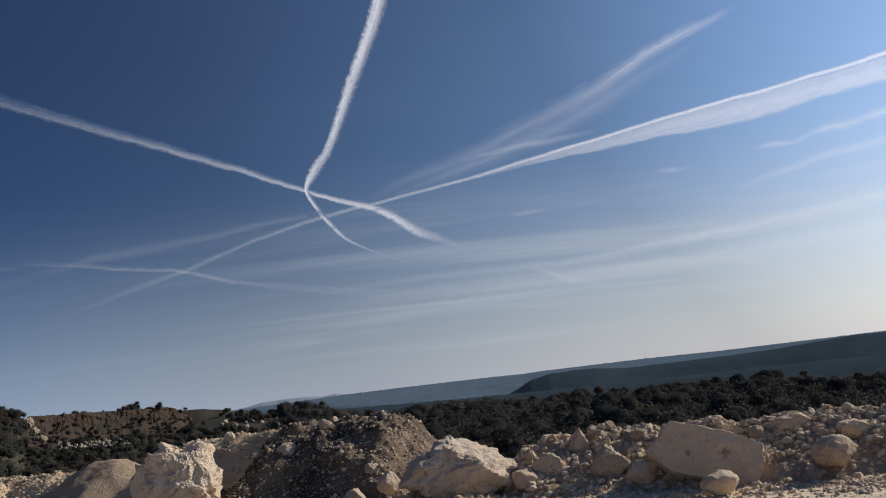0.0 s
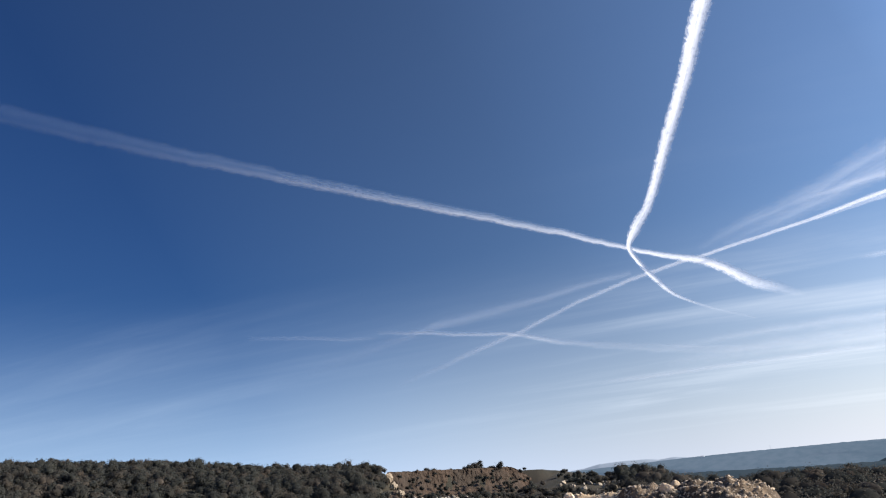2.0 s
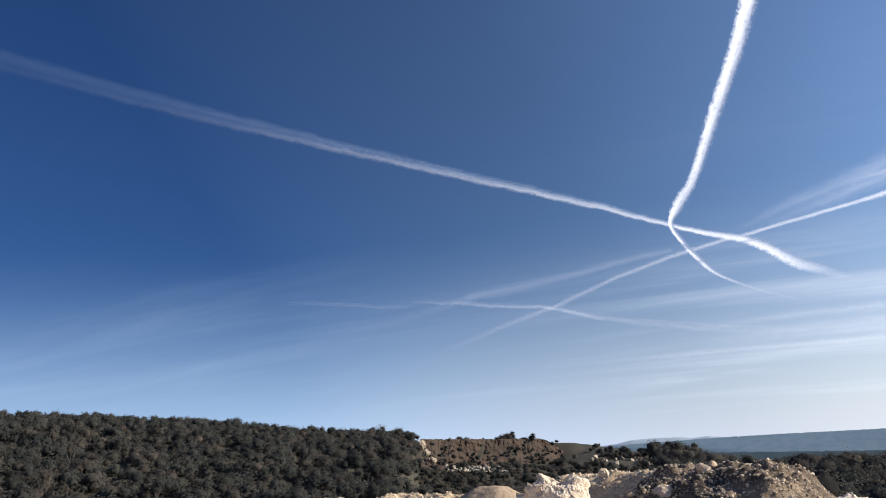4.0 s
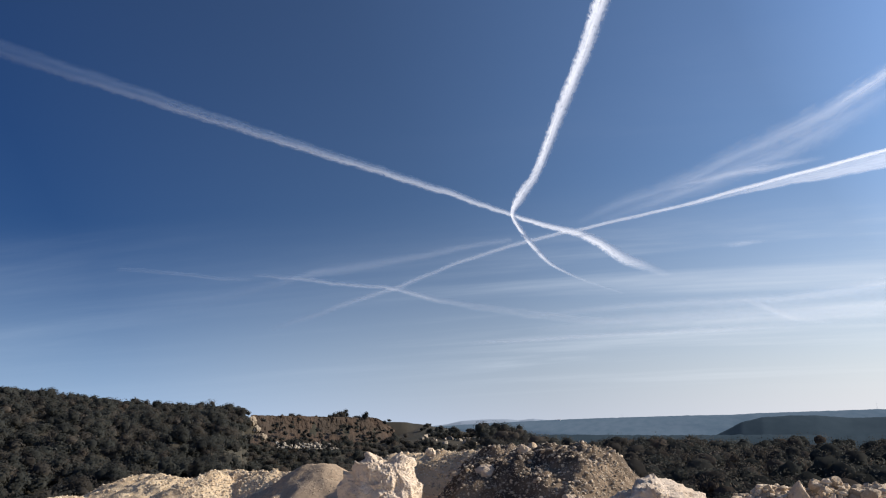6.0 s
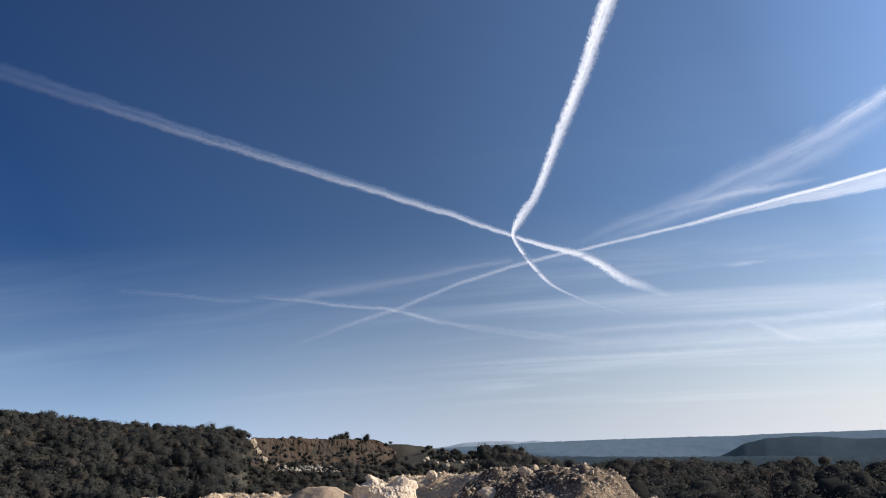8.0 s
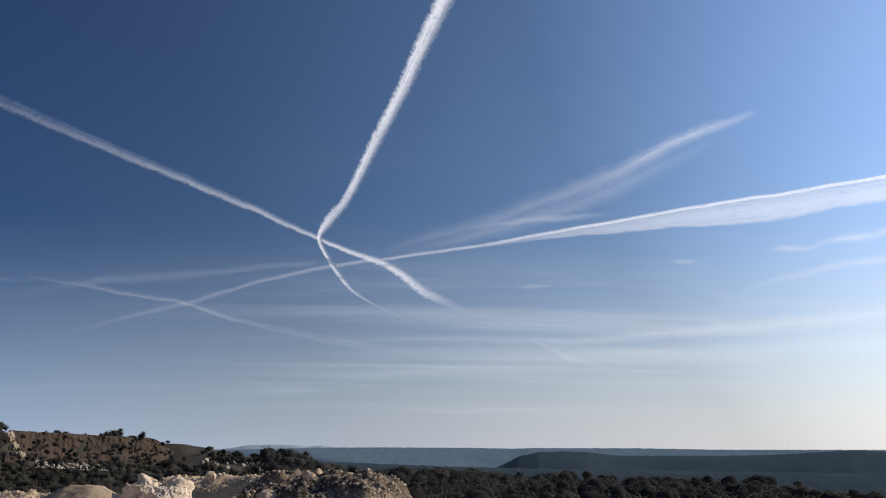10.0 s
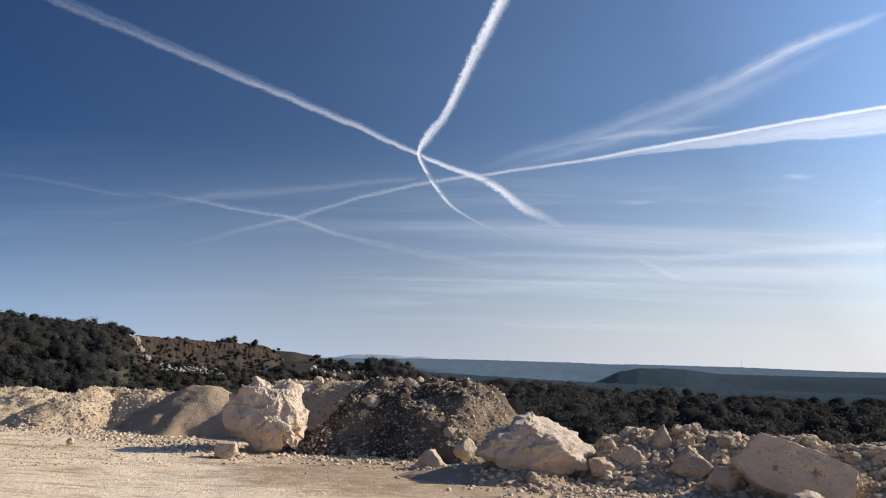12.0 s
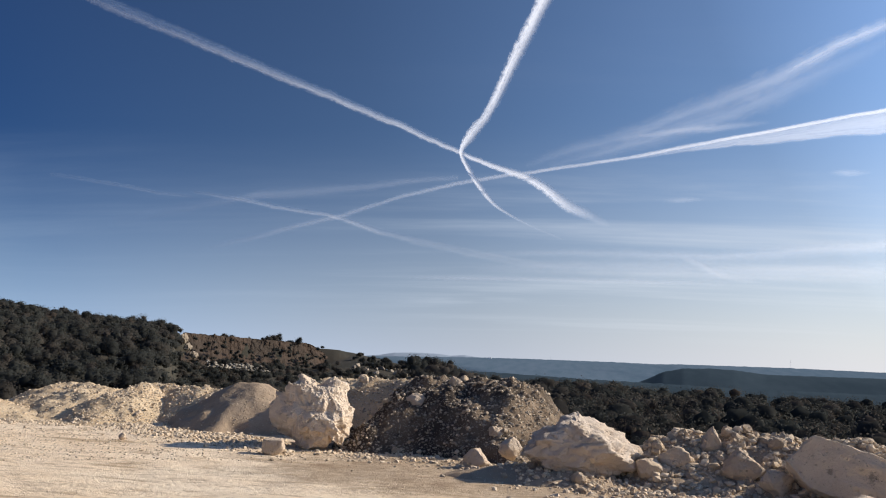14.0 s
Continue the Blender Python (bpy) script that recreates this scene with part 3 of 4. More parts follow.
boulder("rock", "small squared limestone block beside the tall boulder", -21.8, 13.25, -0.02, (0.34, 0.28, 0.27), 51, ROCK_GREY, sub=4, cuts=3, rough=0.05, turn=(4, -3, 12), group=LOOSE, planes=[((1, 0, 0.1), 0.6), ((-1, 0.1, 0), 0.6), ((0, -1, 0.15), 0.58), ((0, 1, 0), 0.6), ((0.1, 0, 1), 0.6)])
boulder("rock", "small white stone on the quarry floor", -31.5, 15.3, -0.01, (0.15, 0.12, 0.13), 52, sub=3, cuts=10, group=LOOSE)
boulder("rock", "pale stone perched on the spoil bank", -15.9, 16.0, 1.06, (0.19, 0.17, 0.17), 53, sub=3, cuts=8, group=LOOSE)
boulder("rock", "cream block half buried in the dark heap", -13.1, 14.35, 0.33, (0.24, 0.2, 0.26), 54, sub=4, cuts=12, group=LOOSE)
boulder("rock", "tan block on the dark heap's flank", -6.6, 13.3, 0.30, (0.28, 0.22, 0.24), 55, sub=4, cuts=12, group=LOOSE)
boulder("rock", "pale block on the dark heap's crest", -9.5, 14.8, 1.08, (0.26, 0.2, 0.2), 56, sub=4, cuts=12, group=LOOSE)
boulder("rock", "large tan block in the dark heap", -12.2, 14.5, 0.62, (0.42, 0.3, 0.34), 57, ROCK_GREY, sub=4, cuts=12, group=LOOSE)
boulder("rock", "dark-stained limestone block at the bank's end", 23.6, 10.9, 0.1, (0.55, 0.4, 0.4), 58, ROCK_GREY, sub=4, cuts=12, group=LOOSE)

# loose rocks a hand's width and more across, singly
rnd = random.Random(5)
PIECES = []
for k in range(14):
    size = (1.0, rnd.uniform(0.65, 0.95), rnd.uniform(0.5, 0.85))
    bm = rock_bm(100 + k, size, 2, cuts=9, rough=0.12)
    me = bpy.data.meshes.new("rock")
    bm.to_mesh(me)
    bm.free()
    me.materials.append(ROCK if k % 3 else ROCK_GREY)
    PIECES.append(me)


def bank_place(zone):
    """A chance place on the heaps, as a stretch of the plan."""
    if zone == "bank":
        u, v = rnd.uniform(-5.1, 4.4), rnd.gauss(-0.35, 0.7)
        return BANK.world(u, max(-1.9, min(0.5, v)))
    if zone == "dark":
        return DARK_HEAP.world(rnd.uniform(-2.1, 2.3), rnd.uniform(-1.75, 0.4))
    if zone == "foot":
        az = rnd.uniform(-42, 30)
        foot = float(np.interp(az, (-42, -35, -28.5, -24, -18, -9, -5, 0, 24), (19.6, 18.9, 17.6, 15.2, 14.0, 12.9, 11.4, 10.8, 10.3)))
        return polar(az, foot + 0.35 - abs(rnd.gauss(0, 0.75))).xy
    if zone == "left":
        h = HEAPS[rnd.choice((0, 1, 2, 2, 3, 3, 5))]
        return h.world(rnd.uniform(-1, 1) * h.l, rnd.uniform(-1.25, 0.3) * h.w)
    if zone == "apron":
        az = rnd.uniform(-31, -20.5)
        return polar(az, float(np.interp(az, (-31, -20), (17.2, 13.8))) + rnd.gauss(0, 0.6)).xy
    return polar(rnd.uniform(-40, -14), rnd.uniform(12.6, 17.5)).xy


for zone, count, small, large in (("bank", 130, 0.09, 0.28), ("dark", 36, 0.08, 0.2), ("left", 26, 0.07, 0.15), ("foot", 22, 0.06, 0.16), ("floor", 14, 0.05, 0.1)):
    for _ in range(count):
        x, y = bank_place(zone)
        s = small + (large - small) * rnd.random() ** 2.6
        z = surface(x, y)
        if z < -0.1 or (Vector((x, y)) - polar(-21.8, 13.25).xy).length < 0.6:
            continue
        ob = new("rock", rnd.choice(PIECES))
        ob.matrix_world = pose(x, y, z - 0.22 * s, rnd.uniform(-25, 25), rnd.uniform(-25, 25), rnd.uniform(0, 360)) @ Matrix.Diagonal((s, s, s, 1))
        tagged(ob, "broken cream limestone rock lying on the spoil" if zone != "floor" else "small cream stone lying on the quarry floor", "rock", LOOSE)


# finer rubble, joined
def rubble(name, label, spots, mat):
    """Chips of stone, one joined mesh. spots: x, y, z, size."""
    gold = (1 + 5 ** 0.5) / 2
    ico = np.array([(-1, gold, 0), (1, gold, 0), (-1, -gold, 0), (1, -gold, 0), (0, -1, gold), (0, 1, gold), (0, -1, -gold), (0, 1, -gold), (gold, 0, -1), (gold, 0, 1), (-gold, 0, -1), (-gold, 0, 1)]) / 3.8
    tri = np.array([(0, 11, 5), (0, 5, 1), (0, 1, 7), (0, 7, 10), (0, 10, 11), (1, 5, 9), (5, 11, 4), (11, 10, 2), (10, 7, 6), (7, 1, 8), (3, 9, 4), (3, 4, 2), (3, 2, 6), (3, 6, 8), (3, 8, 9), (4, 9, 5), (2, 4, 11), (6, 2, 10), (8, 6, 7), (9, 8, 1)])
    spots = np.array(spots)
    gen = np.random.default_rng(len(spots))
    n = len(spots)
    v = ico[None] * gen.uniform(0.6, 1.25, (n, 12, 1)) * gen.uniform(0.6, 1.2, (n, 1, 3))
    a = gen.uniform(0, 6.283, n)
    c, s = np.cos(a)[:, None], np.sin(a)[:, None]
    v = np.stack([v[..., 0] * c - v[..., 1] * s, v[..., 0] * s + v[..., 1] * c, v[..., 2] * 0.8], -1) * spots[:, None, 3:4] + spots[:, None, :3]
    ob = link(name, from_arrays(name, v.reshape(-1, 3), (tri[None] + 12 * np.arange(n)[:, None, None]).reshape(-1, 3)), mat)
    return tagged(ob, label, "rubble", kind="stuff")


def chip_material(name, a, b):
    m, n = material(name)
    isle = n.add("ShaderNodeNewGeometry").outputs["Random Per Island"]
    at = n.add("ShaderNodeTexCoord").outputs["Object"]
    grain = n.noise(at, 30, 5, 0.7)
    finish(n, n.mix(n.math("MULTIPLY", grain, 0.5), n.mix(isle, a, b), (0.75, 0.68, 0.56)), 0.93, grain, 0.6, 0.015, 0.2)
    return m


CHIPS = chip_material("pale_chips", (0.4, 0.295, 0.185), (0.72, 0.58, 0.42))
DEBRIS = chip_material("weathered_debris", (0.12, 0.1, 0.08), (0.3, 0.27, 0.23))
DARK_CHIPS = chip_material("earthy_chips", (0.075, 0.058, 0.043), (0.4, 0.32, 0.24))


def spots(zone, count, small, large, power=3.0):
    out = []
    for _ in range(count):
        x, y = bank_place(zone)
        s = small + (large - small) * rnd.random() ** power
        z = surface(x, y)
        if z > -0.08 and not (z == HEAPS[4].at(x, y) and rnd.random() < 0.93):
            out.append((x, y, z + 0.05 * s, s))
    return out


rubble("rubble", "grey limestone rubble covering the low bank", spots("bank", 9500, 0.025, 0.16, 3.0), CHIPS)
rubble("rubble", "earthy stones and chips over the dark heap", spots("dark", 2800, 0.02, 0.08, 3.2), DARK_CHIPS)
rubble("rubble", "pale pebbles washed out on the dark heap's flank", [p for p in spots("dark", 700, 0.03, 0.1, 2.4) if (p[0] - DARK_HEAP.x) * DARK_HEAP.c + (p[1] - DARK_HEAP.y) * DARK_HEAP.s > 0.1], CHIPS)
rubble("rubble", "small cream stones over the pale heaps", spots("left", 8000, 0.02, 0.085, 2.6), CHIPS)
rubble("gravel", "crushed limestone gravel along the foot of the heaps", spots("foot", 4600, 0.02, 0.11, 2.8) + spots("floor", 3600, 0.012, 0.05, 3.0) + spots("apron", 2400, 0.02, 0.12, 3.0), CHIPS)


# ---- trees and scrub ----
def tube(bm, points, radii, sides=6):
    rings = []
    for (p, r), q in zip(zip(points, radii), points[1:] + points[-1:]):
        axis = (Vector(q) - Vector(p)) if q != p else Vector((0, 0, 1))
        turn = axis.to_track_quat("Z", "Y")
        rings.append([bm.verts.new(Vector(p) + turn @ Vector((r * math.cos(6.283 * k / sides), r * math.sin(6.283 * k / sides), 0))) for k in range(sides)])
    for a, b in zip(rings, rings[1:]):
        for k in range(sides):
            bm.faces.new((a[k], a[(k + 1) % sides], b[(k + 1) % sides], b[k]))


BALL = bmesh.new()
bmesh.ops.create_icosphere(BALL, subdivisions=2, radius=1.0)
BALL_V = np.array([v.co for v in BALL.verts])
BALL_F = np.array([[v.index for v in f.verts] for f in BALL.faces])
BALL.free()


def crown_arrays(gen, height, spread, leaves, leaf, blobs):
    """Leaf sprays on the skins of several uneven clumps, and the clumps' inner masses."""
    centres = np.stack([gen.normal(0, spread * 0.36, blobs), gen.normal(0, spread * 0.36, blobs), gen.uniform(0.4, 0.8, blobs) * height], 1)
    radii = gen.uniform(0.3, 0.5, blobs) * spread
    pick = gen.integers(0, blobs, leaves)
    d = gen.normal(0, 1, (leaves, 3)) + (0, 0, 0.35)
    d /= np.linalg.norm(d, axis=1, keepdims=True)
    at = centres[pick] + d * radii[pick][:, None] * gen.uniform(0.74, 1.16, (leaves, 1)) * (1, 1, 0.85)
    at[:, 2] = np.maximum(at[:, 2], 0.12 * height)
    lie = d + gen.normal(0, 0.38, (leaves, 3))
    lie /= np.linalg.norm(lie, axis=1, keepdims=True)
    a = np.cross(lie, gen.normal(0, 1, (leaves, 3)))
    a /= np.linalg.norm(a, axis=1, keepdims=True)
    b = np.cross(lie, a)
    s = leaf * gen.uniform(0.6, 1.4, (leaves, 1))
    v = np.stack([at - a * s, at - b * s * 0.6, at + a * s, at + b * s * 0.6], 1)
    dome = at - (0, 0, 0.45 * height)
    out = d * 0.45 + 0.4 * dome / np.linalg.norm(dome, axis=1, keepdims=True) + gen.normal(0, 0.08, (leaves, 3)) + (0, 0, 0.3)
    swell = gen.uniform(0.66, 1.1, (blobs, len(BALL_V), 1)) * 0.7
    cores = centres[:, None] + BALL_V[None] * radii[:, None, None] * swell * (1, 1, 0.85)
    return v.reshape(-1, 3), np.repeat(out / np.linalg.norm(out, axis=1, keepdims=True), 4, 0), cores.reshape(-1, 3)




def crown_mesh(name, sprays, normals, cores, tones=None):
    """One mesh of leaf quads and core triangles."""
    balls = len(cores) // len(BALL_V)
    faces = (np.arange(len(sprays)).reshape(-1, 4)).tolist() + ((BALL_F[None] + len(BALL_V) * np.arange(balls)[:, None, None]).reshape(-1, 3) + len(sprays)).tolist()
    me = bpy.data.meshes.new(name)
    me.from_pydata(np.concatenate([sprays, cores]).tolist(), [], faces)
    me.polygons.foreach_set("use_smooth", [True] * len(faces))
    me.update()
    # leaves take the light of the clump they sit on
    rough = np.tile(BALL_V, (balls, 1)) + np.random.default_rng(3).normal(0, 0.15, (len(cores), 3)) + (0, 0, 0.5)
    rough /= np.linalg.norm(rough, axis=1, keepdims=True)
    me.normals_split_custom_set_from_vertices(np.concatenate([normals, rough]).tolist())
    if tones is not None:
        a, z = len(sprays) // len(tones), len(cores) // len(tones)
        me.attributes.new("tone", "FLOAT", "POINT").data.foreach_set("value", np.concatenate([np.repeat(tones, a), np.repeat(tones, z)]).astype(np.float32))
    return me


def make_tree(name, label, height, spread, leaves, leaf, seed, leaf_mat, group):
    """A scrub oak: Empty > trunk with limbs, crown of leaf sprays."""
    r = random.Random(seed)
    root = new(name)
    bm = bmesh.new()
    fork = height * r.uniform(0.22, 0.34)
    tube(bm, [(0, 0, -0.6), (0.03, 0.02, fork * 0.5), (0.05, -0.04, fork)], [0.03 * height, 0.024 * height, 0.02 * height], 7)
    for k in range(6):
        a = 6.283 * (k + r.uniform(-0.3, 0.3)) / 6
        reach = spread * r.uniform(0.4, 0.75)
        mid = (reach * 0.45 * math.cos(a), reach * 0.45 * math.sin(a), fork + 0.25 * height)
        end = (reach * math.cos(a), reach * math.sin(a), height * r.uniform(0.6, 0.92))
        tube(bm, [(0.05, -0.04, fork * 0.9), mid, end], [0.014 * height, 0.009 * height, 0.003 * height], 5)
        if leaf_mat is BARE:
            for _ in range(5):
                tip = Vector(end) + Vector((r.gauss(0, 0.25), r.gauss(0, 0.25), r.uniform(0, 0.3))) * spread * 0.6
                tube(bm, [mid, tuple((Vector(mid) + tip) / 2), tuple(tip)], [0.006 * height, 0.004 * height, 0.001 * height], 4)
    part("trunk", bm, BARK, root)
    v, soft, cores = crown_arrays(np.random.default_rng(seed), height, spread, leaves, leaf, r.randint(6, 10))
    if leaf_mat is BARE:
        cores = cores[:len(BALL_V)] * 0.7 + np.array((0, 0, 0.18 * height))
    link("crown", crown_mesh("crown", v, soft, cores), leaf_mat, root)
    return tagged(root, label, "tree", group)


WOOD = "scrub woodland below the rim"
KINDS = [
    make_tree("tree", "dark evergreen scrub oak with a rounded crown", 5.2, 2.6, 1100, 0.12, 1, LEAF, WOOD),
    make_tree("tree", "spreading dull-green scrub oak with a broken crown", 4.6, 3.1, 1100, 0.12, 2, LEAF, WOOD),
    make_tree("tree", "tall dark evergreen tree in the scrub", 6.6, 2.4, 1100, 0.12, 3, LEAF, WOOD),
    make_tree("tree", "leafless grey-brown tree with fine twigs", 5.4, 2.4, 420, 0.07, 4, BARE, WOOD),
    make_tree("tree", "low bushy evergreen shrub on the slope", 3.2, 2.4, 1700, 0.105, 5, LEAF, WOOD),
]
rnd = random.Random(9)
used = [False] * len(KINDS)


def plant(az, d, scale=None, kind=None, sink=0.15):
    p = polar(az, d)
    k = rnd.choices(range(5), (5, 5, 1 if az < -12 else 0, 3, 4))[0] if kind is None else kind
    s = scale or rnd.uniform(0.75, 1.3) * (0.68 if az < -26 else 0.8 if az < -12 else 1.0)
    m = pose(p.x, p.y, terrain(p.x, p.y) - sink, 0, 0, rnd.uniform(0, 360)) @ Matrix.Diagonal((s, s, s, 1))
    if used[k]:
        ob = copy_thing(KINDS[k], m)
        ob.matrix_basis = m
    else:
        KINDS[k].matrix_basis, used[k] = m, True


def tree_room(az, d):
    """Where scrub grows: not on the cut face, nor on the bare saddle."""
    face = 262 + 38 * (az + 28.0) / 8.7
    if -28.6 < az < -17 and d > face - 12:
        return d > face + 5 and rnd.random() < 0.25
    if -17 <= az < -11.5 and d > 232:
        return rnd.random() < 0.35
    if -26 < az < -12 and d > 150:
        return rnd.random() < 0.75
    return True


for _ in range(250):
    az, d = rnd.uniform(-58, 36), 68 + 70 * rnd.random() ** 0.8
    if tree_room(az, d):
        plant(az, d)
# trees that stand out on the skyline
for az, d, s, k in ((-19.7, 302, 1.0, 1), (-20.3, 300, 0.95, 0), (-21.3, 298, 0.8, 4), (-22.0, 297, 1.05, 1), (-22.5, 296, 0.9, 0), (-24.2, 290, 0.8, 4), (-25.3, 285, 0.7, 1), (-26.6, 282, 0.7, 4),
                    (-15.9, 328, 0.6, 4), (-12.2, 305, 1.0, 1), (-11.6, 300, 1.1, 0), (-10.9, 296, 1.0, 2), (-10.2, 292, 1.1, 1), (-9.3, 285, 1.1, 0), (-13.0, 310, 0.8, 4), (-29.4, 238, 0.9, 3), (-30.6, 238, 1.1, 3), (-31.0, 238, 1.0, 0),
                    (-33.4, 237, 0.9, 3), (-35.4, 237, 0.8, 1), (-40.5, 238, 1.3, 1), (-39.9, 238, 1.0, 0), (-47.5, 240, 0.9, 4), (-45.0, 240, 0.7, 0), (-48.2, 241, 0.8, 0),
                    (-20.9, 301, 1.0, 4), (-19.9, 308, 0.9, 4), (-21.7, 300, 0.9, 2), (-23.0, 295, 0.8, 4), (-23.6, 294, 0.7, 0), (-24.8, 289, 0.7, 1), (-26.0, 284, 0.6, 0), (-27.2, 280, 0.6, 4), (-14.8, 330, 0.6, 4), (-14.0, 326, 0.7, 4)):
    plant(az, d, s, k, 1.2 * s)


def woods(name, label, places, leaves, leaf, mat, seed, clumps=4):
    """Far scrub: crowns of leaf sprays too many to count, joined."""
    gen = np.random.default_rng(seed)
    bits, soft, cores = [], [], []
    for az, d in places:
        p = polar(az, d)
        h, w = gen.uniform(3.2, 6.2), gen.uniform(2.2, 4.0)
        if az < -26:
            h, w = h * 0.62, w * 0.75
        if -28.5 < az < -12 and d > 165:
            h, w = h * 0.5, w * 0.7
        if az > -12:
            h, w = h * gen.uniform(0.9, 1.3), w * gen.uniform(1.4, 2.0)
        v, out, core = crown_arrays(gen, h, w, leaves, leaf, clumps)
        foot = np.array((p.x, p.y, terrain(p.x, p.y) - 0.6))
        bits.append(v + foot)
        soft.append(out)
        cores.append(core + foot)
    ob = link(name, crown_mesh(name, np.concatenate(bits), np.concatenate(soft), np.concatenate(cores), gen.uniform(0, 1, len(places))), mat)
    return tagged(ob, label, "woodland", kind="stuff")


def far_places(count, d0, d1, az0, az1):
    out = []
    while len(out) < count:
        az, d = rnd.uniform(az0, az1), d0 + (d1 - d0) * rnd.random() ** 0.75
        if d < np.interp(az, SKY_AZ, SKY_D) + 12 and tree_room(az, d):
            if not (az < -39 and d > np.interp(az, (-60, -39), (205, 232)) and rnd.random() < 0.85):
                out.append((az, d))
    return out


woods("woodland", "dense dark scrub woodland on the valley slopes", far_places(1750, 80, 300, -60, 38), 300, 0.175, LEAF, 1)
woods("woodland", "low dark thicket filling the hillside between taller scrub", far_places(1000, 85, 245, -60, -22), 160, 0.2, LEAF, 3, 3)
woods("woodland", "leafless grey-brown thicket among the scrub", far_places(550, 85, 280, -60, 38), 190, 0.13, BARE, 2, 2)


# ---- old quarry face on the far side ----
def build_cliff():
    nu, nv = 300, 40
    verts = []
    for i in range(nu):
        s = 1.25 * i / (nu - 1)
        az = -28.0 + 8.7 * s
        d0 = 262 + 38 * s
        top = 1.6 + d0 * math.tan(radians(1.16 - 0.42 * s - 1.3 * smoothstep(0.95, 1.25, s) + 0.06 * noise.fractal((s * 14, 0, 3), 0.8, 2, 4)))
        foot = 1.6 + d0 * math.tan(radians(-1.25))
        for j in range(nv):
            t = j / (nv - 1)
            z = foot + (top - foot) * t
            back = 10 * smoothstep(0.6, 0.0, t) * -1 + 3.5 * t + 1.5 * noise.fractal((az * 0.9, t * 1.6, 1), 0.7, 2.2, 6)
            p = polar(az, d0 + back, z)
            verts.append(p)
        verts.append(polar(az, d0 + 16, top - 0.6))
    ob = link("quarry_face", from_arrays("quarry_face", verts, grid_faces(nu, nv + 1)), SHADED_CLIFF)
    tagged(ob, "old brown quarry face across the valley, its shade painted into the colour", "cliff", kind="structure")


build_cliff()
face_scrub = []
for _ in range(80):
    az = rnd.uniform(-27.4, -18.5)
    face_scrub.append((az, 262 + 38 * (az + 28) / 8.7 + rnd.uniform(-9.5, -2)))
gen = np.random.default_rng(77)
bits, soft, cores = [], [], []
for az, d in face_scrub:
    h, w = gen.uniform(1.0, 2.4), gen.uniform(0.9, 2.0)
    v, out, core = crown_arrays(gen, h, w, 60, 0.2, 3)
    base = polar(az, d, 1.6 + d * math.tan(radians(-0.95 + 1.5 * rnd.random() ** 2.2)))
    bits.append(v + np.array(base))
    soft.append(out)
    cores.append(core + np.array(base))
tagged(link("scrub", crown_mesh("scrub", np.concatenate(bits), np.concatenate(soft), np.concatenate(cores)), LEAF), "dry scrub clinging to the old quarry face", "scrub", kind="stuff")
for k, (az, el, w, h) in enumerate(((-27.85, 0.75, 1.8, 3.2), (-27.6, 0.2, 2.0, 2.8), (-27.2, -0.35, 2.8, 2.6), (-28.2, -0.3, 3.6, 1.6), (-29.2, -0.5, 2.6, 1.2))):
    d = 250
    boulder("rock_outcrop", "pale weathered rock outcrop at the quarry face's edge", az, d, 1.6 + d * math.tan(radians(el)) - h * 0.5, (w, 4, h), 70 + k, NOSE, sub=4, cuts=16, rough=0.35, group="outcrops at the quarry face")

gen_spots = []
for _ in range(170):
    az, d = rnd.uniform(-26.6, -21.5), rnd.uniform(205, 228)
    p = polar(az, d)
    if abs(az + 24.5) < 2.4 * rnd.random() + 0.3:
        gen_spots.append((p.x, p.y, 1.6 + d * math.tan(radians(-0.75 - 0.35 * rnd.random() - 0.06 * (az + 26))), rnd.uniform(0.4, 1.4)))
rubble("rock_debris", "white broken rock below the old quarry face", gen_spots, DEBRIS)
gen_spots = []
for _ in range(60):
    az, d = rnd.uniform(-16.5, -12), rnd.uniform(240, 275)
    p = polar(az, d)
    gen_spots.append((p.x, p.y, terrain(p.x, p.y) + 0.2, rnd.uniform(0.5, 2.2)))
rubble("rock_debris", "pale stones on the bare brown saddle", gen_spots, DARK_CHIPS)


# ---- hills in the distance ----
def ridge(name, label, az0, az1, d, depth, tops, rough, mat, foot=-90, step=0.12):
    """A wooded table hill. tops: bearings and elevations of its skyline."""
    n, rows = int((az1 - az0) / step) + 1, 9
    verts = []
    for i in range(n):
        az = az0 + (az1 - az0) * i / (n - 1)
        el = float(np.interp(az, *tops))
        top = 1.6 + d * math.tan(radians(el))
        rim = d * radians(rough) * noise.fractal((az * 2.2, d * 0.01, 0), 0.7, 2.0, 6)
        for j in range(rows):
            t = j / (rows - 1)
            off = depth * (t - 1) * (1 + 0.2 * noise.noise((az * 0.15, t * 2, d)))
            p = polar(az, d + off, foot + (top - foot) * smoothstep(-0.15, 1.0, t) ** 1.1 + (rim if j == rows - 1 else 0))
            verts.append(p)
        verts.append(polar(az, d + depth * 0.8, foot))
    ob = link(name, from_arrays(name, verts, grid_faces(n, rows + 1)), mat, smooth=True)
    return tagged(ob, label, "hills", kind="structure")


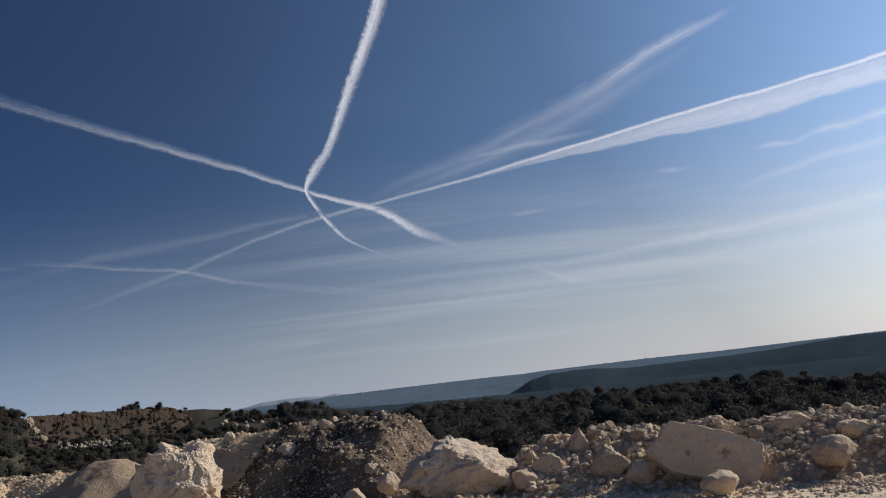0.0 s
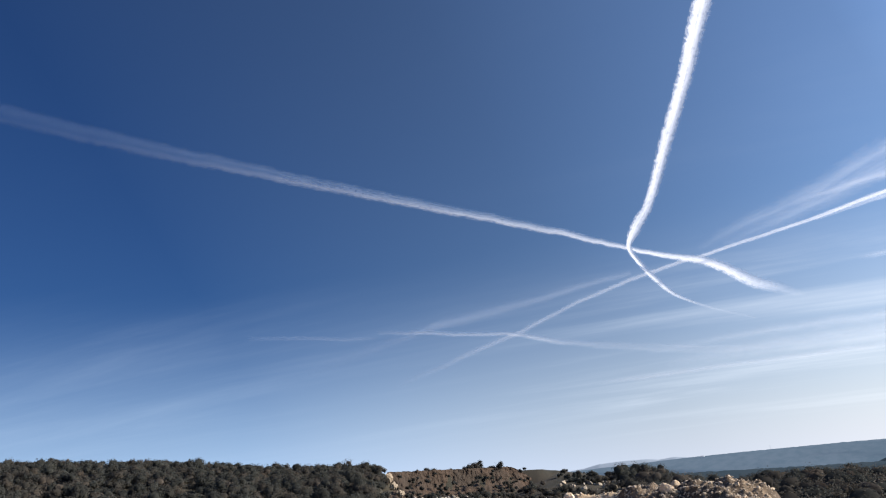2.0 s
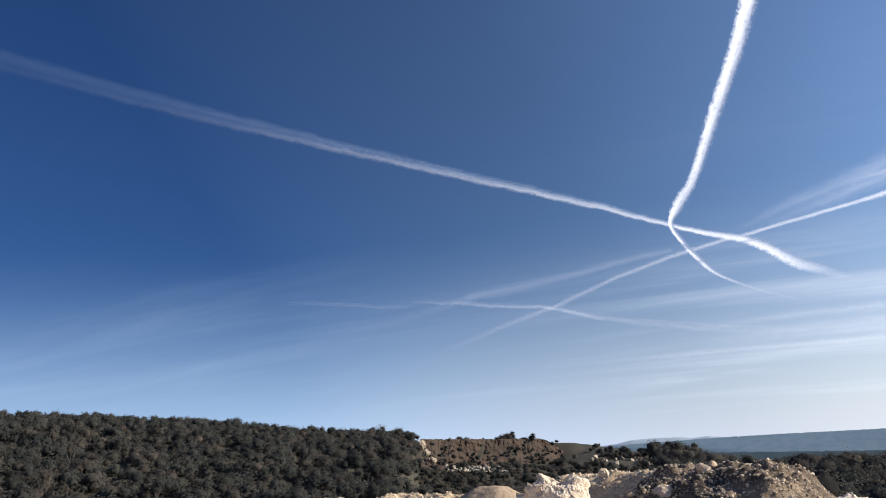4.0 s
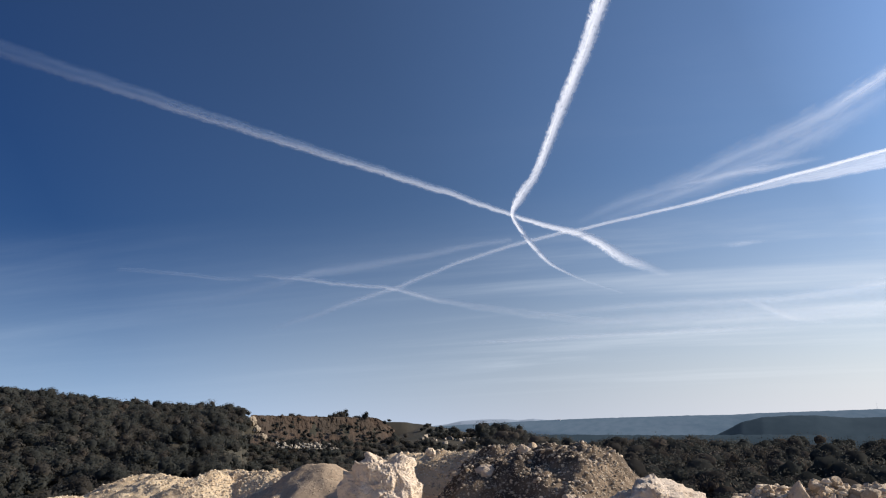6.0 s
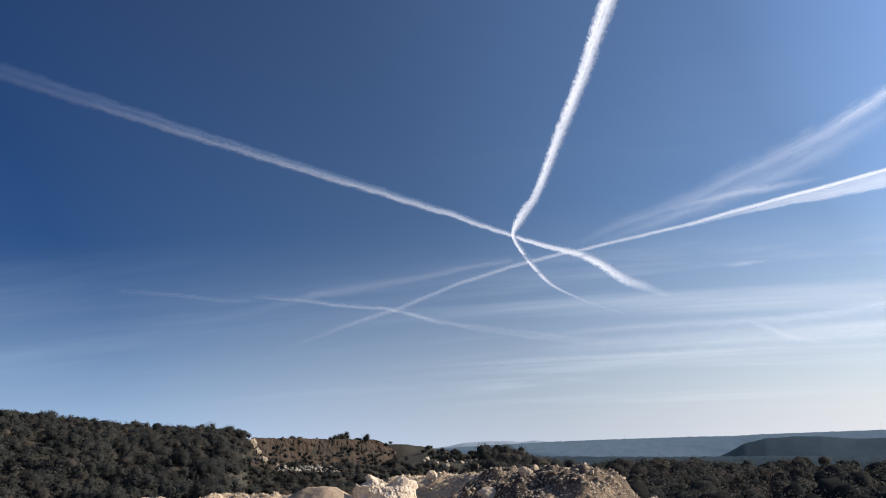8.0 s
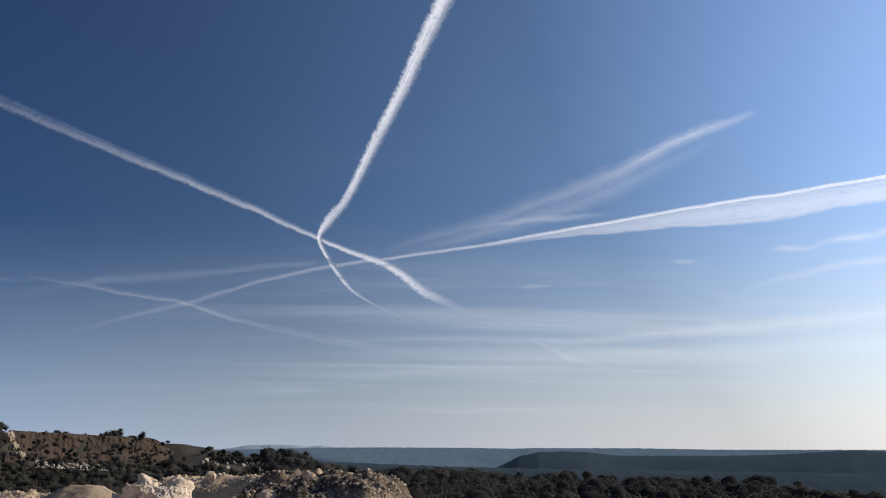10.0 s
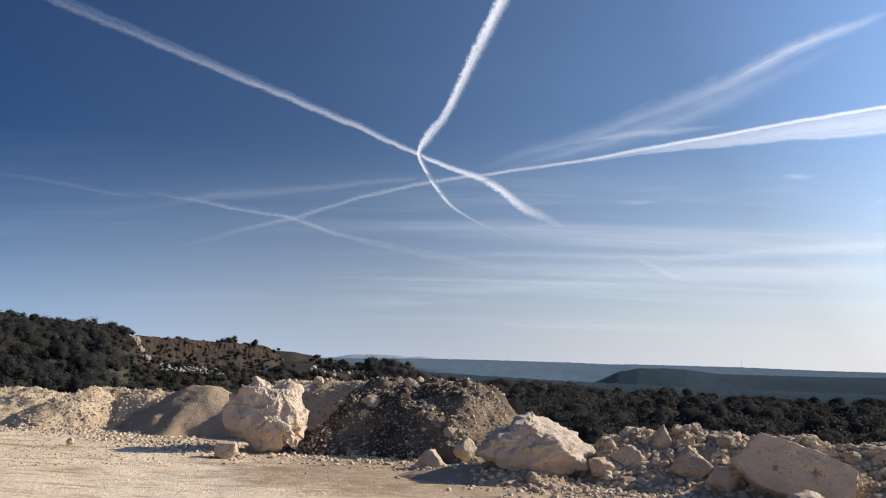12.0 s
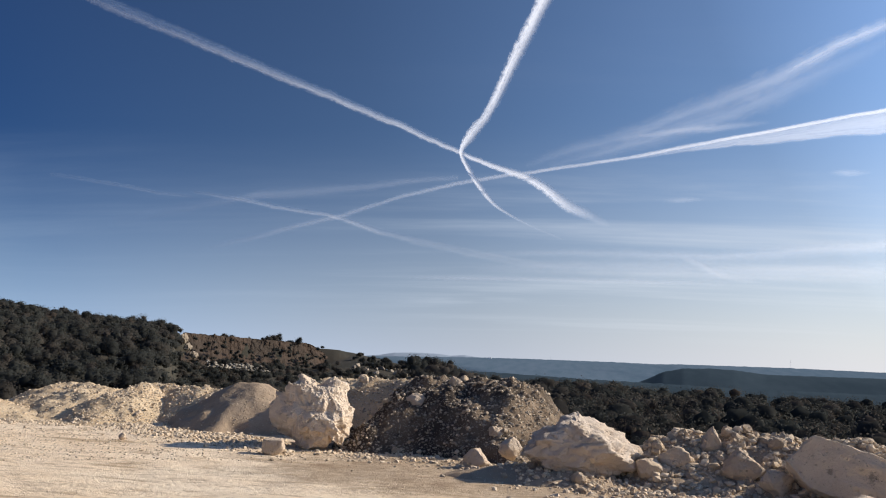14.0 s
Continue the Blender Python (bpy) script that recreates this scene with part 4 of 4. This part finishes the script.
# each hill colour holds its haze by distance, lifted by a faint emission
FAR = distance("far_hazed_hills", (0.21, 0.255, 0.315), (0.24, 0.285, 0.345), 0.3)
MIDDLE = distance("hazed_hills", (0.075, 0.115, 0.155), (0.105, 0.143, 0.187), 0.27)
NEARER = distance("hazed_wooded_hill", (0.031, 0.047, 0.061), (0.043, 0.061, 0.077), 0.2)
ridge("backdrop_far", "pale table hills tinted with blue haze on the horizon", -22, -2, 4700, 500, ([-22, -14.6, -13.6, -12, -10.4, -9.6, -8.6, -7.6, -2], [-0.5, 0.15, 0.34, 0.4, 0.37, 0.27, 0.35, 0.22, 0.1]), 0.02, FAR, -140)
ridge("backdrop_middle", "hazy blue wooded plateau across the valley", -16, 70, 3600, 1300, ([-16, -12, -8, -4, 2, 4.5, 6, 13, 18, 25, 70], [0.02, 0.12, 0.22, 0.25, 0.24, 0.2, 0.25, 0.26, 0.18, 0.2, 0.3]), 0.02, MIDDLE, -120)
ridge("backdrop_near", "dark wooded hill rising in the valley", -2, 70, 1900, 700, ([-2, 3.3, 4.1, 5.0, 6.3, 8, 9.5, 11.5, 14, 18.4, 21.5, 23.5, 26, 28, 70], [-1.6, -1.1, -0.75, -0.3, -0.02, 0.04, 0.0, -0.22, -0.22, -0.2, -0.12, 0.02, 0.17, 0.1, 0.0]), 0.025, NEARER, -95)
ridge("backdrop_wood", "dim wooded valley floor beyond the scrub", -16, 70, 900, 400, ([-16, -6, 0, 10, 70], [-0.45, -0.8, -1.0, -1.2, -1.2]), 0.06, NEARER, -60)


def mast(az, d, el, height):
    bm = bmesh.new()
    for k in range(3):
        a = 6.283 * k / 3
        tube(bm, [(2.2 * math.cos(a), 2.2 * math.sin(a), -6), (0.5 * math.cos(a), 0.5 * math.sin(a), height)], [0.13, 0.08], 5)
    for k in range(6):
        z = height * (k + 0.5) / 6
        w = 2.2 - 1.7 * z / height
        tube(bm, [(w, 0, z), (-0.5 * w, 0.87 * w, z)], [0.07, 0.07], 4)
        tube(bm, [(-0.5 * w, 0.87 * w, z), (-0.5 * w, -0.87 * w, z)], [0.07, 0.07], 4)
    m, n = material("grey_steel")
    finish(n, (0.5, 0.52, 0.55, 1), 0.6)
    ob = part("mast", bm, m)
    ob.location = polar(az, d, 1.6 + d * math.tan(radians(el)))
    tagged(ob, "slim grey lattice mast on the far plateau", "mast", "masts on the plateau")


for az, tall in ((-2.6, 22), (13.0, 38), (22.3, 30)):
    mast(az, 3590, 0.16, tall)

bm = bmesh.new()
bmesh.ops.create_cube(bm, size=1)
bmesh.ops.scale(bm, vec=(14, 9, 7), verts=bm.verts)
ridge_verts = [bm.verts.new((-7, 0, 7)), bm.verts.new((7, 0, 7))]
white, nw = material("white_render")
finish(nw, nw.mix(nw.noise(nw.add("ShaderNodeTexCoord").outputs["Object"], 0.6), (0.74, 0.74, 0.72), (0.84, 0.84, 0.83)), 0.8)
bm.verts.ensure_lookup_table()
tops = sorted([v for v in bm.verts if abs(v.co.z - 3.5) < 0.01], key=lambda v: (v.co.y, v.co.x))
bm.faces.new((tops[0], tops[1], ridge_verts[1], ridge_verts[0]))
bm.faces.new((tops[2], ridge_verts[0], ridge_verts[1], tops[3]))
bm.faces.new((tops[0], ridge_verts[0], tops[2]))
bm.faces.new((tops[1], tops[3], ridge_verts[1]))
house = part("house", bm, white)
house.location = polar(-6.85, 3450, 1.6 + 3450 * math.tan(radians(0.14)))
tagged(house, "small white gabled house on the far plateau", "house")


# ---- vapour trails and cirrus ----
def trail(name, label, rows, mat, category="contrail", d=4300.0, per=14):
    """A ribbon of cloud high up. rows: bearing, elevation, width in degrees, thickness."""
    rows = np.array(rows, float)
    k = np.arange(len(rows))
    t = np.linspace(0, len(rows) - 1, per * (len(rows) - 1) + 1)
    out = np.zeros((len(t), 4))
    for c in range(4):
        y = rows[:, c]
        slope = np.gradient(y)
        i = np.minimum(t.astype(int), len(rows) - 2)
        s = t - i
        out[:, c] = (2 * s**3 - 3 * s**2 + 1) * y[i] + (s**3 - 2 * s**2 + s) * slope[i] + (3 * s**2 - 2 * s**3) * y[i + 1] + (s**3 - s**2) * slope[i + 1]
    out[:, 2:] = np.maximum(out[:, 2:], 0.01)
    for i, (a, _, w, _) in enumerate(out):
        out[i, 1] += min(0.16, 0.28 * w) * noise.fractal((a * 0.55, d * 0.01, 0), 0.9, 2.0, 4) * 0.6
    mid = [polar(a, d * math.cos(radians(e)), 1.6 + d * math.sin(radians(e))) for a, e, _, _ in out]
    verts, run, lengths = [], 0.0, []
    for i, p in enumerate(mid):
        ahead = (mid[min(i + 1, len(mid) - 1)] - mid[max(i - 1, 0)]).normalized()
        side = ahead.cross(p.normalized()).normalized() * -1
        half = d * math.tan(radians(out[i, 2])) / 2
        if i:
            run += (p - mid[i - 1]).length
        lengths.append(run)
        for c in range(5):
            f = c / 2 - 1
            verts.append(p + side * half * f - p.normalized() * half * 0.5 * (1 - f * f))
    me = from_arrays(name, verts, grid_faces(len(mid), 5))
    uv, tone_layer = me.uv_layers.new(name="UVMap"), me.color_attributes.new("thickness", "FLOAT_COLOR", "POINT")
    for loop in me.loops:
        uv.data[loop.index].uv = (lengths[loop.vertex_index // 5] / 100.0, (loop.vertex_index % 5) / 4)
    for i in range(len(verts)):
        tone_layer.data[i].color = (min(1.0, out[i // 5, 3]), 0, 0, 1)
    ob = link(name, me, mat, smooth=True)
    return tagged(ob, label, category, "vapour trails across the sky" if category == "contrail" else "cirrus wisps", "structure" if category == "sky" else "")


FRESH = vapour("fresh_trail", 1.3, 1.7, 0.2, 0.9)
SPREAD = vapour("spread_trail", 1.0, 0.5, 0.1, 0.8)
VEIL = vapour("even_veil", 0.5, 0.4, 0.6, 0.6, 0.62)
WISP = vapour("cirrus_wisp", 1.7, 0.55, -0.4, 1.6, 0.1)
trail("contrail", "long white vapour trail fraying along its upper rim", [(-64, 26.2, 1.8, 0.08), (-53.3, 25.2, 1.55, 0.11), (-41.5, 23.4, 1.3, 0.2), (-32.9, 21.7, 1.05, 0.34), (-23.5, 19.35, 0.88, 0.48), (-15.2, 16.85, 0.72, 0.62), (-10.8, 15.2, 0.56, 0.75), (-9.4, 14.65, 0.46, 0.95),
      (-6.9, 13.75, 0.55, 1), (-4.6, 13.05, 0.75, 1), (-3.1, 12.2, 0.95, 0.9), (-1.7, 11.2, 1.1, 0.66), (0.0, 10.4, 0.95, 0.26), (1.4, 9.7, 0.6, 0.03)], FRESH)
trail("contrail", "bright steep vapour trail kinked where it meets another", [(2.6, 36, 1.9, 1), (0.2, 32, 1.7, 1), (-1.75, 28.6, 1.5, 1), (-3.3, 25.5, 1.3, 1), (-5.4, 21.6, 1.15, 1), (-7.4, 17.5, 0.9, 1), (-8.55, 16.0, 1.0, 1), (-9.3, 14.7, 0.5, 1),
      (-8.65, 13.3, 0.5, 1), (-7.6, 11.9, 0.5, 0.9), (-6.4, 10.8, 0.34, 0.5), (-4.4, 9.75, 0.26, 0.14), (-1.9, 8.7, 0.2, 0.07)], FRESH, d=4250)
trail("contrail", "thin straight vapour trail running low across the sky", [(-26.7, 6.9, 0.5, 0.05), (-22.8, 8.25, 0.5, 0.26), (-18.3, 9.67, 0.5, 0.36), (-13.7, 11.3, 0.4, 0.36), (-8.9, 12.6, 0.42, 0.42), (-4.8, 13.3, 0.36, 0.55), (2.1, 14.3, 0.34, 0.65), (9.7, 15.42, 0.34, 0.72),
      (17.3, 16.3, 0.36, 0.78), (24.6, 16.7, 0.36, 0.8), (31, 17.0, 0.4, 0.8), (38, 17.1, 0.45, 0.8)], FRESH, d=4350)
trail("contrail", "broad soft veil spreading below a vapour trail", [(3.0, 14.4, 0.4, 0.12), (8, 15.05, 0.7, 0.34), (12, 15.35, 1.05, 0.42), (16, 15.6, 1.3, 0.46), (20, 15.7, 1.85, 0.5), (24, 15.85, 1.9, 0.5), (27.5, 16.05, 1.6, 0.5), (31, 16.1, 1.9, 0.5), (38, 15.9, 2.6, 0.5)], VEIL, d=4400)
trail("contrail", "faint old vapour trail spread into a soft band", [(-33, 8.2, 0.9, 0.03), (-27.7, 9.8, 0.9, 0.12), (-24.6, 10.6, 0.8, 0.22), (-22.2, 11.1, 1.1, 0.2), (-16.5, 11.9, 0.8, 0.17), (-12.3, 12.6, 0.6, 0.14), (-9.5, 12.95, 0.5, 0.1)], SPREAD, d=4450)
trail("contrail", "short faint vapour trail fading at both ends", [(-37, 10.85, 0.4, 0.08), (-33.5, 10.7, 0.36, 0.22), (-30, 10.4, 0.32, 0.2), (-28.1, 10.4, 0.3, 0.05)], FRESH, d=4400)
trail("contrail", "thin vapour trail sinking and dissolving", [(-28, 10.7, 0.3, 0.1), (-24.6, 10.44, 0.45, 0.36), (-21.4, 10.05, 0.45, 0.38), (-18.1, 9.7, 0.45, 0.42), (-15.7, 9.05, 0.6, 0.3), (-12.9, 8.38, 0.6, 0.14), (-6.9, 7.27, 0.6, 0.1), (-3, 6.8, 0.6, 0.05)], FRESH, d=4300)
for label, rows in (
    ("long combed cirrus wisp trailing down", [(22.6, 22.2, 0.5, 0.05), (21.3, 22.0, 0.9, 0.3), (19.2, 21.45, 1.2, 0.5), (17.0, 20.95, 1.4, 0.55), (14.7, 20.0, 1.7, 0.5), (12.3, 19.0, 2.0, 0.4), (9.8, 18.2, 2.1, 0.32), (6.8, 17.3, 2.0, 0.26), (3.0, 16.0, 1.8, 0.22), (-1.6, 14.9, 1.3, 0.16), (-4.6, 13.8, 0.8, 0.03)]),
    ("thin feathered veil under the long wisp", [(19.5, 20.6, 0.8, 0.04), (16.5, 19.6, 1.8, 0.12), (13.0, 18.2, 2.3, 0.2), (9.5, 17.0, 2.2, 0.25), (6.0, 16.1, 1.8, 0.25), (2.0, 15.0, 1.4, 0.22), (-3.0, 13.9, 0.8, 0.04)]),
    ("short bright cirrus streak above a vapour trail", [(12.0, 16.3, 0.4, 0.04), (9.6, 16.2, 0.7, 0.3), (6.6, 16.1, 0.8, 0.36), (4.0, 15.9, 0.7, 0.26), (1.8, 15.5, 0.4, 0.03)]),
    ("soft low streak of cirrus toward the sun", [(20.5, 10.6, 0.5, 0.04), (23.4, 11.2, 0.8, 0.22), (26.3, 11.7, 1.0, 0.3), (30, 11.9, 1.2, 0.32), (35, 12.4, 1.4, 0.2)]),
    ("low thread of cirrus above the hills", [(-12.7, 5.65, 0.4, 0.06), (-9.9, 5.75, 0.5, 0.30), (-4.2, 5.85, 0.55, 0.30), (3.8, 5.85, 0.7, 0.27), (9, 5.7, 0.5, 0.06)]),
    ("thin slanting thread of cirrus", [(-14, 8.7, 0.3, 0.03), (-12.4, 8.4, 0.5, 0.2), (-9.0, 7.9, 0.5, 0.12), (-6.3, 7.4, 0.5, 0.2), (-1.2, 6.7, 0.5, 0.05)]),
    ("low band of cirrus above the hills", [(-9, 7.4, 0.5, 0.06), (-2.3, 7.75, 0.9, 0.21), (3.8, 7.7, 1.1, 0.30), (9.6, 7.6, 1.2, 0.33), (17, 8.0, 1.5, 0.36), (24.2, 8.3, 1.8, 0.36), (34, 9.0, 2.4, 0.36)]),
    ("broad low sheet of cirrus above the hills", [(-8, 6.5, 0.8, 0.06), (-2, 6.8, 1.6, 0.21), (6, 6.7, 2.2, 0.27), (14, 6.6, 2.4, 0.27), (24, 6.7, 2.8, 0.24), (34, 7, 3, 0.24)]),
    ("small slanting cirrus thread", [(5.9, 7.7, 0.4, 0.06), (7.3, 7.1, 0.65, 0.27), (9.2, 6.2, 0.65, 0.24), (11.5, 5.7, 0.5, 0.03)]),
    ("row of small bright cirrus puffs", [(22.2, 13.0, 0.5, 0.03), (23.7, 13.1, 0.7, 0.48), (24.9, 13.0, 0.55, 0.30), (26, 13.3, 0.7, 0.27), (27.4, 13.4, 1.0, 0.51), (29, 13.45, 1.0, 0.36), (30.5, 13.65, 1.2, 0.51), (33, 13.9, 1.0, 0.18)]),
    ("tiny white cirrus puff alone", [(15.6, 12.8, 0.3, 0.03), (16.8, 12.76, 0.65, 0.30), (18, 12.66, 0.3, 0.03)]),
    ("tiny faint cirrus puff", [(5, 11.36, 0.35, 0.03), (6.4, 11.38, 0.55, 0.27), (7.8, 11.43, 0.3, 0.03)]),
):
    trail("cirrus", label, rows, WISP, "cloud", d=4500)
